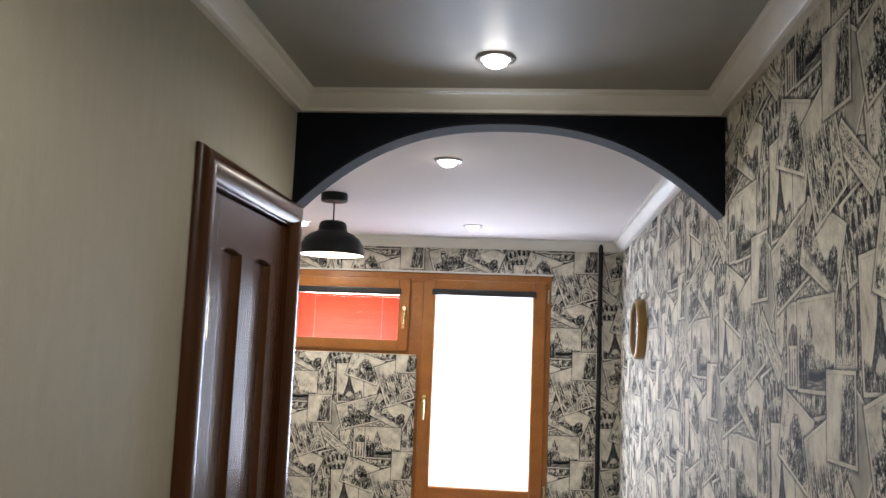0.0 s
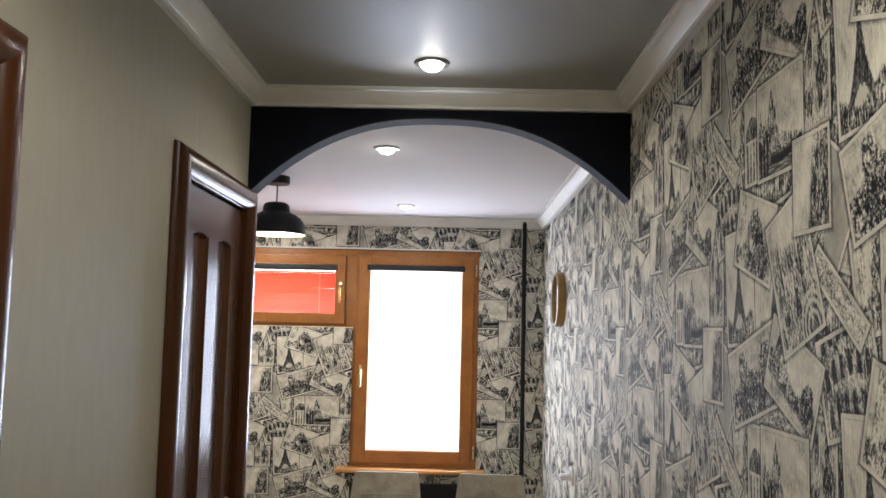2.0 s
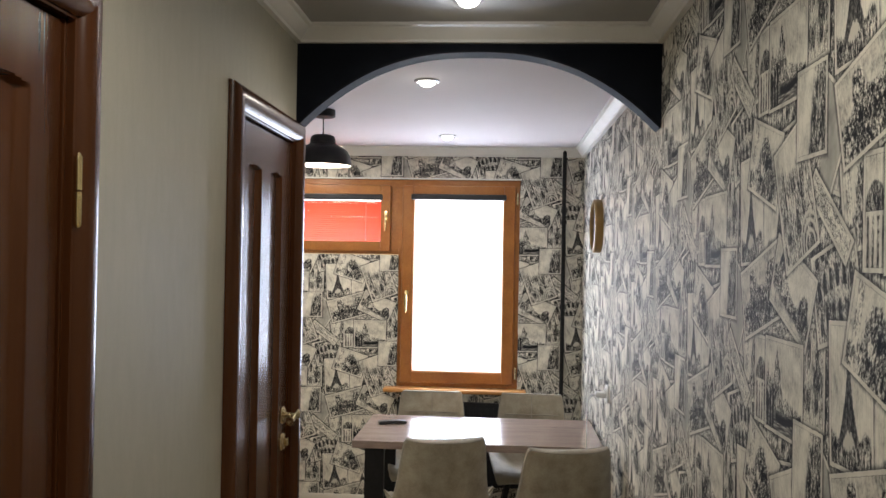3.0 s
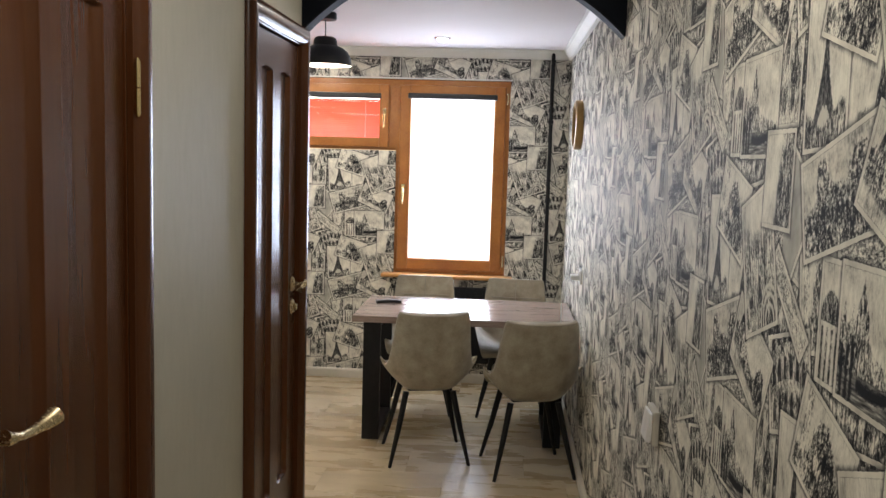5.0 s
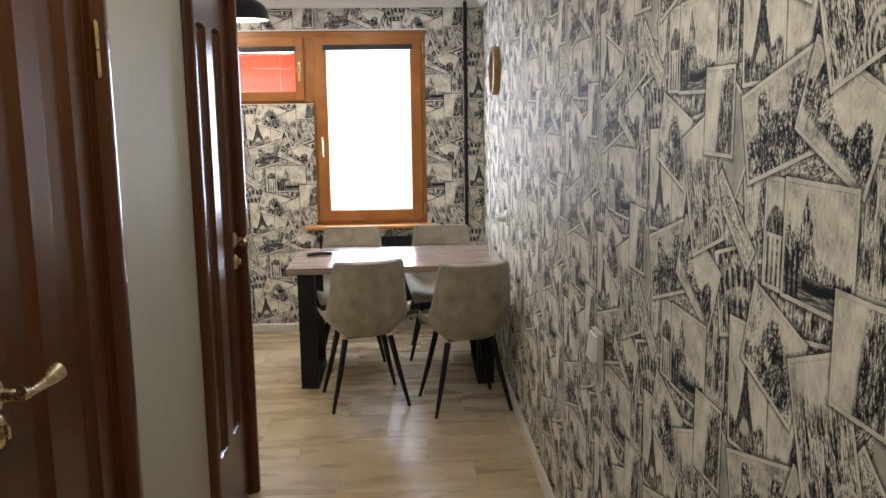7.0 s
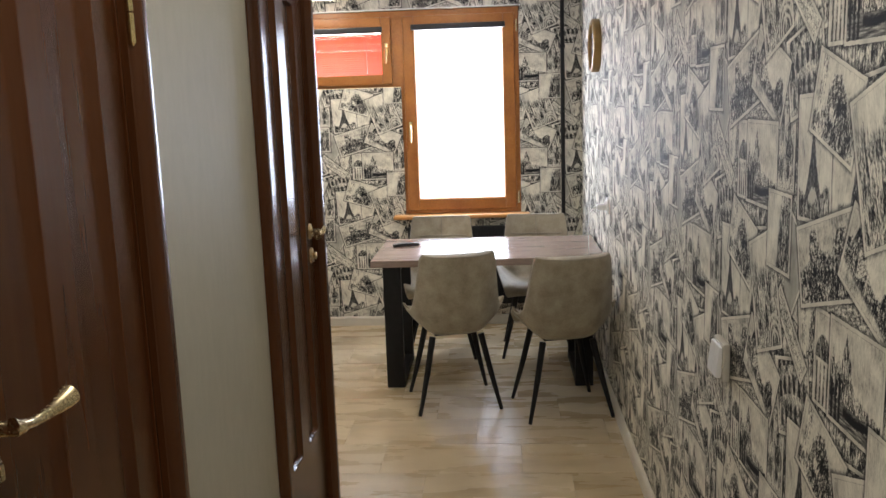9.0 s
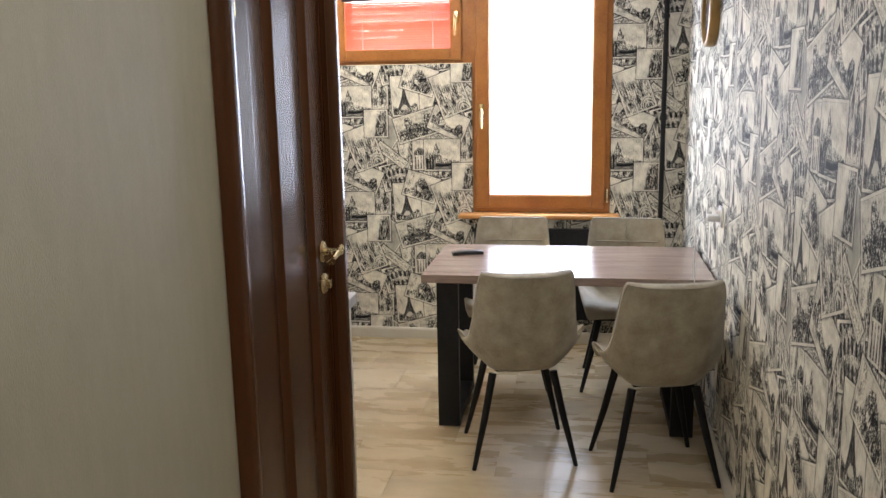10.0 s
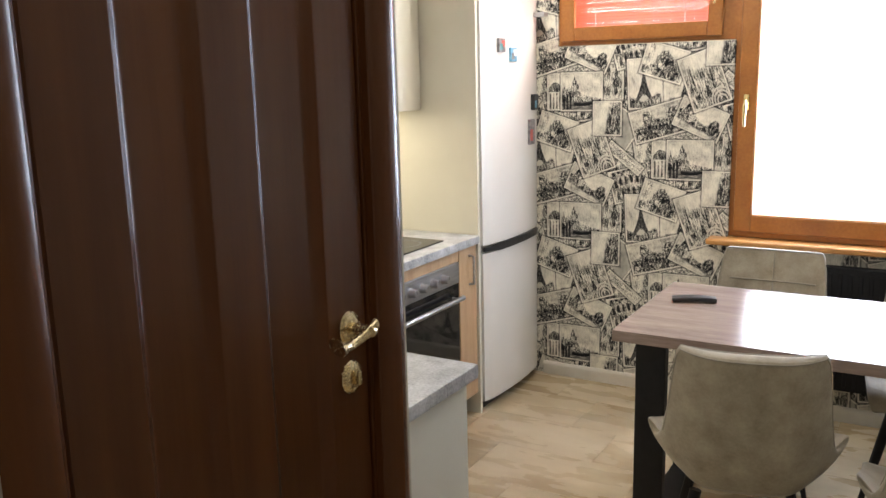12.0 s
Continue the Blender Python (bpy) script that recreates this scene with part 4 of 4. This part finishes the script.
def radiator():
    r = thing("radiator", "black panel radiator below the window sill", "radiator")
    part("panel", box(0.06, YW - 0.07, 0.16, 0.98, YW - 0.055, 0.70, 0.004), "black_metal", r)
    part("rear_panel", box(0.06, YW - 0.045, 0.16, 0.98, YW - 0.03, 0.70, 0.004), "black_metal", r)
    part("top_grille", box(0.058, YW - 0.072, 0.695, 0.982, YW - 0.028, 0.708, 0.003), "black_metal", r)
    for i in range(22):
        part("rib", box(0.085 + i * 0.04, YW - 0.074, 0.18, 0.100 + i * 0.04, YW - 0.069, 0.68, 0.002, 1), "black_metal", r)
    part("feed_pipe", tube([(0.98, YW - 0.05, 0.2), (1.10, YW - 0.05, 0.2), (1.135, YW - 0.04, 0.21)], 0.010, 10), "black_metal", r)
    for x in (0.2, 0.84):
        part("bracket", box(x, YW - 0.03, 0.2, x + 0.03, YW, 0.66), "black_metal", r)


radiator()

# ---------------------------------------------------------------- kitchen corner


def fridge():
    f = thing("fridge", "tall white fridge-freezer with magnets against the window wall", "fridge")
    y0, y1, xf = 2.085, 2.675, -0.86
    part("body", box(XL + 0.03, y0, 0.03, xf - 0.075, y1, 2.0, 0.008), "white_gloss", f, smooth=True)

    def skin(z0, z1):
        """A door slightly bowed towards the room."""
        k, pr = 14, []
        for i in range(k + 1):
            q = i / k
            pr.append((xf - 0.028 + 0.028 * math.sin(math.pi * q) ** 0.6, y0 + (y1 - y0) * q))
        pr = [(xf - 0.07, y0)] + pr + [(xf - 0.07, y1)]
        b = bmesh.new()
        lo = [b.verts.new((x, y, z0)) for x, y in pr]
        hi = [b.verts.new((x, y, z1)) for x, y in pr]
        for i in range(len(pr)):
            j = (i + 1) % len(pr)
            b.faces.new((lo[i], lo[j], hi[j], hi[i]))
        b.faces.new(lo)
        b.faces.new(hi)
        return b

    up = part("upper_door", skin(0.79, 1.99), "white_gloss", f, smooth=True)
    lowd = part("lower_door", skin(0.05, 0.752), "white_gloss", f, smooth=True)
    part("plinth", box(xf - 0.09, y0 + 0.01, 0.0, xf - 0.06, y1 - 0.01, 0.05), "black_plastic", f)
    pts = [(xf - 0.024 + 0.030 * math.sin(math.pi * i / 12) ** 0.6, y0 + 0.004 + (y1 - y0 - 0.008) * i / 12, 0.771) for i in range(13)]
    path = [(p, (0.006 if 1 < i < 11 else 0.004, 0, 0), (0, 0, 0.017 if 1 < i < 12 else 0.008)) for i, p in enumerate(pts)]
    part("handle_strip", sweep([(-1, -1), (1, -1), (1, 1), (-1, 1)], path), "black_plastic", f, "black grip strip between the doors")


fridge()


def magnet(name, y, z, w, h, label, mats, xf=-0.846, deep=0.008):
    g = thing(name, label, "magnet", group="fridge magnets")
    part("plate", box(xf - 0.02, y - w / 2, z - h / 2, xf + deep, y + w / 2, z + h / 2, 0.002), mats[0], g)
    for i, c in enumerate(mats[1:]):
        part("picture_patch", box(xf + deep, y - w * (0.4 - 0.3 * i), z - h * (0.35 - 0.25 * i), xf + deep + 0.001, y + w * (0.05 + 0.3 * i), z + h * (0.1 + 0.25 * i)), c, g)


M["teal"] = mottled("teal_print", (0.05, 0.22, 0.24), (0.12, 0.35, 0.36), 60, 0.4)
M["red_print"] = mottled("red_print", (0.45, 0.06, 0.05), (0.55, 0.12, 0.09), 60, 0.4)
M["blue_print"] = mottled("blue_print", (0.10, 0.28, 0.42), (0.2, 0.4, 0.55), 60, 0.4)
M["grey_print"] = mottled("grey_print", (0.10, 0.10, 0.11), (0.32, 0.31, 0.31), 50, 0.4)
magnet("fridge_magnet", 2.235, 1.672, 0.062, 0.060, "small teal and red picture magnet on the fridge", ("grey_print", "teal", "red_print"), -0.862)
magnet("fridge_magnet", 2.345, 1.632, 0.062, 0.062, "small blue picture magnet on the fridge", ("blue_print", "grey_print", "white_plastic"), -0.858)
magnet("fridge_magnet", 2.585, 1.41, 0.045, 0.075, "dark oval magnet on the fridge door edge", ("black_plastic", "blue_print"), -0.862, 0.014)
magnet("fridge_magnet", 2.55, 1.27, 0.06, 0.12, "grey picture magnet low on the fridge door", ("grey_print", "red_print"), -0.862)
magnet("fridge_magnet", 2.63, 1.82, 0.05, 0.02, "narrow grey metal clip magnet on the fridge", ("steel",), -0.868, 0.05)

ZT = 0.846
tp = thing("side_panel", "tall cream laminate panel beside the fridge", "panel")
part("board", box(XL, 2.055, 0, -0.895, 2.075, 2.2, 0.001), "cream_panel", tp)


def hob_unit():
    c = thing("oven_cabinet", "built-under oven in a light oak base cabinet", "oven")
    part("carcass", box(XL, 1.29, 0.1, -0.925, 1.89, ZT - 0.04), "light_wood", c)
    part("top_strip", box(-0.926, 1.292, 0.758, -0.905, 1.888, ZT - 0.042, 0.001), "light_wood", c)
    part("control_panel", box(-0.926, 1.294, 0.665, -0.902, 1.886, 0.756, 0.002), "steel", c, "brushed steel control panel")
    for i in range(5):
        kn = part("knob", lathe([(0.0, 0.03), (0.014, 0.03), (0.017, 0.027), (0.018, 0.006), (0.021, 0.0), (0.0, 0.0)], 24, at=(-0.902, 1.41 + 0.085 * i, 0.708), turn=Matrix.Rotation(radians(90), 4, "Y")), "steel", c, "steel knob", smooth=True)
        part("pointer", box(-0.873, 1.409 + 0.085 * i, 0.708, -0.8715, 1.411 + 0.085 * i, 0.724), "black_plastic", kn)
    dr = part("oven_door", box(-0.926, 1.294, 0.19, -0.904, 1.886, 0.662, 0.002), "black_glass", c, "black glass oven door")
    part("handle", tube([(-0.866, 1.32, 0.607), (-0.866, 1.86, 0.607)], 0.011, 14), "steel", dr, "steel bar handle", smooth=True)
    for y in (1.35, 1.83):
        part("handle_post", tube([(-0.906, y, 0.607), (-0.866, y, 0.607)], 0.006, 10), "steel", dr)
    part("plinth", box(-0.99, 1.29, 0, -0.97, 1.89, 0.1), "black_plastic", c)
    u = thing("narrow_cabinet", "narrow light oak cabinet between oven and fridge", "cabinet")
    part("carcass", box(XL, 1.893, 0.1, -0.925, 2.053, ZT - 0.04), "light_wood", u)
    d = part("cabinet_door", box(-0.926, 1.895, 0.105, -0.905, 2.051, ZT - 0.042, 0.002), "light_wood", u)
    part("handle", tube([(-0.906, 1.985, 0.765), (-0.882, 1.985, 0.762), (-0.880, 1.985, 0.70), (-0.882, 1.985, 0.638), (-0.906, 1.985, 0.635)], 0.006, 10), "steel", d, "steel bow handle", smooth=True)
    part("plinth", box(-0.99, 1.893, 0, -0.97, 2.053, 0.1), "black_plastic", u)
    for y in (0.56,):
        v = thing("base_cabinet", "light oak base cabinet along the kitchen wall", "cabinet")
        part("carcass", box(XL, y, 0.1, -0.925, 1.287, ZT - 0.04), "light_wood", v)
        part("cabinet_door", box(-0.926, y + 0.002, 0.105, -0.905, 1.285, ZT - 0.042, 0.002), "light_wood", v)
        part("plinth", box(-0.99, y, 0, -0.97, 1.287, 0.1), "black_plastic", v)
    w = thing("worktop", "grey marbled worktop over the oven", "worktop")
    part("slab", box(XL, 0.53, ZT - 0.038, -0.885, 2.053, ZT, 0.006), "stone", w, smooth=True)
    h = thing("hob", "black glass hob on the worktop", "hob")
    part("glass", box(-1.45, 1.33, ZT, -0.96, 1.86, ZT + 0.006, 0.002), "black_glass", h)
    for x in (-1.32, -1.08):
        for y in (1.46, 1.72):
            part("ring", lathe([(0.075, 0.0062), (0.078, 0.0066), (0.081, 0.0062)], 32, at=(x, y, ZT)), "grey_print", h)


hob_unit()


def peninsula():
    c = thing("corner_cabinet", "pale grey base cabinet ending beside the doorway", "cabinet")
    part("end_panel", box(-0.118, YE + 0.004, 0.0, -0.100, 0.478, ZT - 0.04, 0.001), "grey_panel", c)
    part("carcass", box(-0.90, YE + 0.004, 0.09, -0.118, 0.476, ZT - 0.04), "grey_panel", c)
    for i, (z0, z1) in enumerate(((0.095, 0.455), (0.462, ZT - 0.044))):
        d = part("drawer_front", box(-0.895, 0.478, z0, -0.101, 0.498, z1, 0.002), "grey_panel", c, "pale drawer front")
        part("handle", tube([(-0.6, 0.498, z1 - 0.05), (-0.6, 0.522, z1 - 0.05), (-0.4, 0.522, z1 - 0.05), (-0.4, 0.498, z1 - 0.05)], 0.005, 8), "steel", d)
    w = thing("worktop", "grey marbled worktop end beside the doorway", "worktop")
    part("slab", box(XL, YE + 0.002, ZT - 0.038, -0.082, 0.528, ZT, 0.006), "stone", w, smooth=True)


peninsula()


def wall_cabinet():
    c = thing("wall_cabinet", "cream wall cabinet with a light strip below", "cabinet")
    part("carcass", box(XL, 0.75, 1.402, -1.192, 2.05, 2.15), "cream_panel", c)
    for y in (0.75, 1.402):
        part("cabinet_door", box(-1.191, y + 0.002, 1.398, -1.172, y + 0.645, 2.152, 0.002), "cream_panel", c)
    part("light_strip", box(-1.33, 0.8, 1.390, -1.27, 2.0, 1.402, 0.002), "lit_strip", c, "glowing light strip")


wall_cabinet()

pl = thing("charger", "white plug with a thin hanging cable in the wall socket", "plug")
part("plug", box(XR - 0.062, 1.278, 0.985, XR - 0.012, 1.322, 1.012, 0.006), "white_plastic", pl, smooth=True)
part("cable", tube([(XR - 0.06, 1.29, 0.998), (XR - 0.085, 1.275, 0.995), (XR - 0.103, 1.265, 0.97), (XR - 0.107, 1.262, 0.90), (XR - 0.105, 1.261, 0.75), (XR - 0.1, 1.255, 0.60), (XR - 0.08, 1.27, 0.45)], 0.0022, 8), "white_plastic", pl, smooth=True)

M["beige_plastic"] = mottled("silver_beige_plastic", (0.52, 0.49, 0.43), (0.58, 0.55, 0.48), 30, 0.16)
sw = thing("light_switch", "glossy beige double rocker light switch on the papered wall", "light switch")
part("plate", box(XR - 0.020, -1.092, 0.862, XR, -0.992, 0.962, 0.006), "beige_plastic", sw, smooth=True)
for y in (-1.084, -1.0405):
    b = box(-0.008, 0, -0.040, 0.008, 0.0415, 0.040, 0.004)
    bmesh.ops.transform(b, matrix=Matrix.Translation((XR - 0.024, y, 0.912)) @ Matrix.Rotation(radians(7), 4, "Y"), verts=b.verts)
    part("rocker", b, "white_plastic", sw, "glossy pale rocker", smooth=True)

# ---------------------------------------------------------------- floor tiles


def floor_tiles():
    fl = bpy.data.objects["floor"]
    tx, ty, g = 0.62, 0.31, 0.0004
    rows = int((YW - YB) / ty) + 2
    for r in range(rows):
        y0 = YB + r * ty
        y1 = min(y0 + ty, YW)
        if y0 >= YW:
            break
        off = (r % 3) * tx / 3
        x = XL - off
        while x < XR:
            a, c = max(x, XL if y0 >= YE - 0.2 else 0.0 - 0.05), min(x + tx, XR)
            if c - a > 0.02:
                b = box(a + g, y0 + g, -0.004, c - g, y1 - g, 0.0, 0.0007, 1)
                part("tile", b, "floor_tile", fl)
            x += tx


floor_tiles()
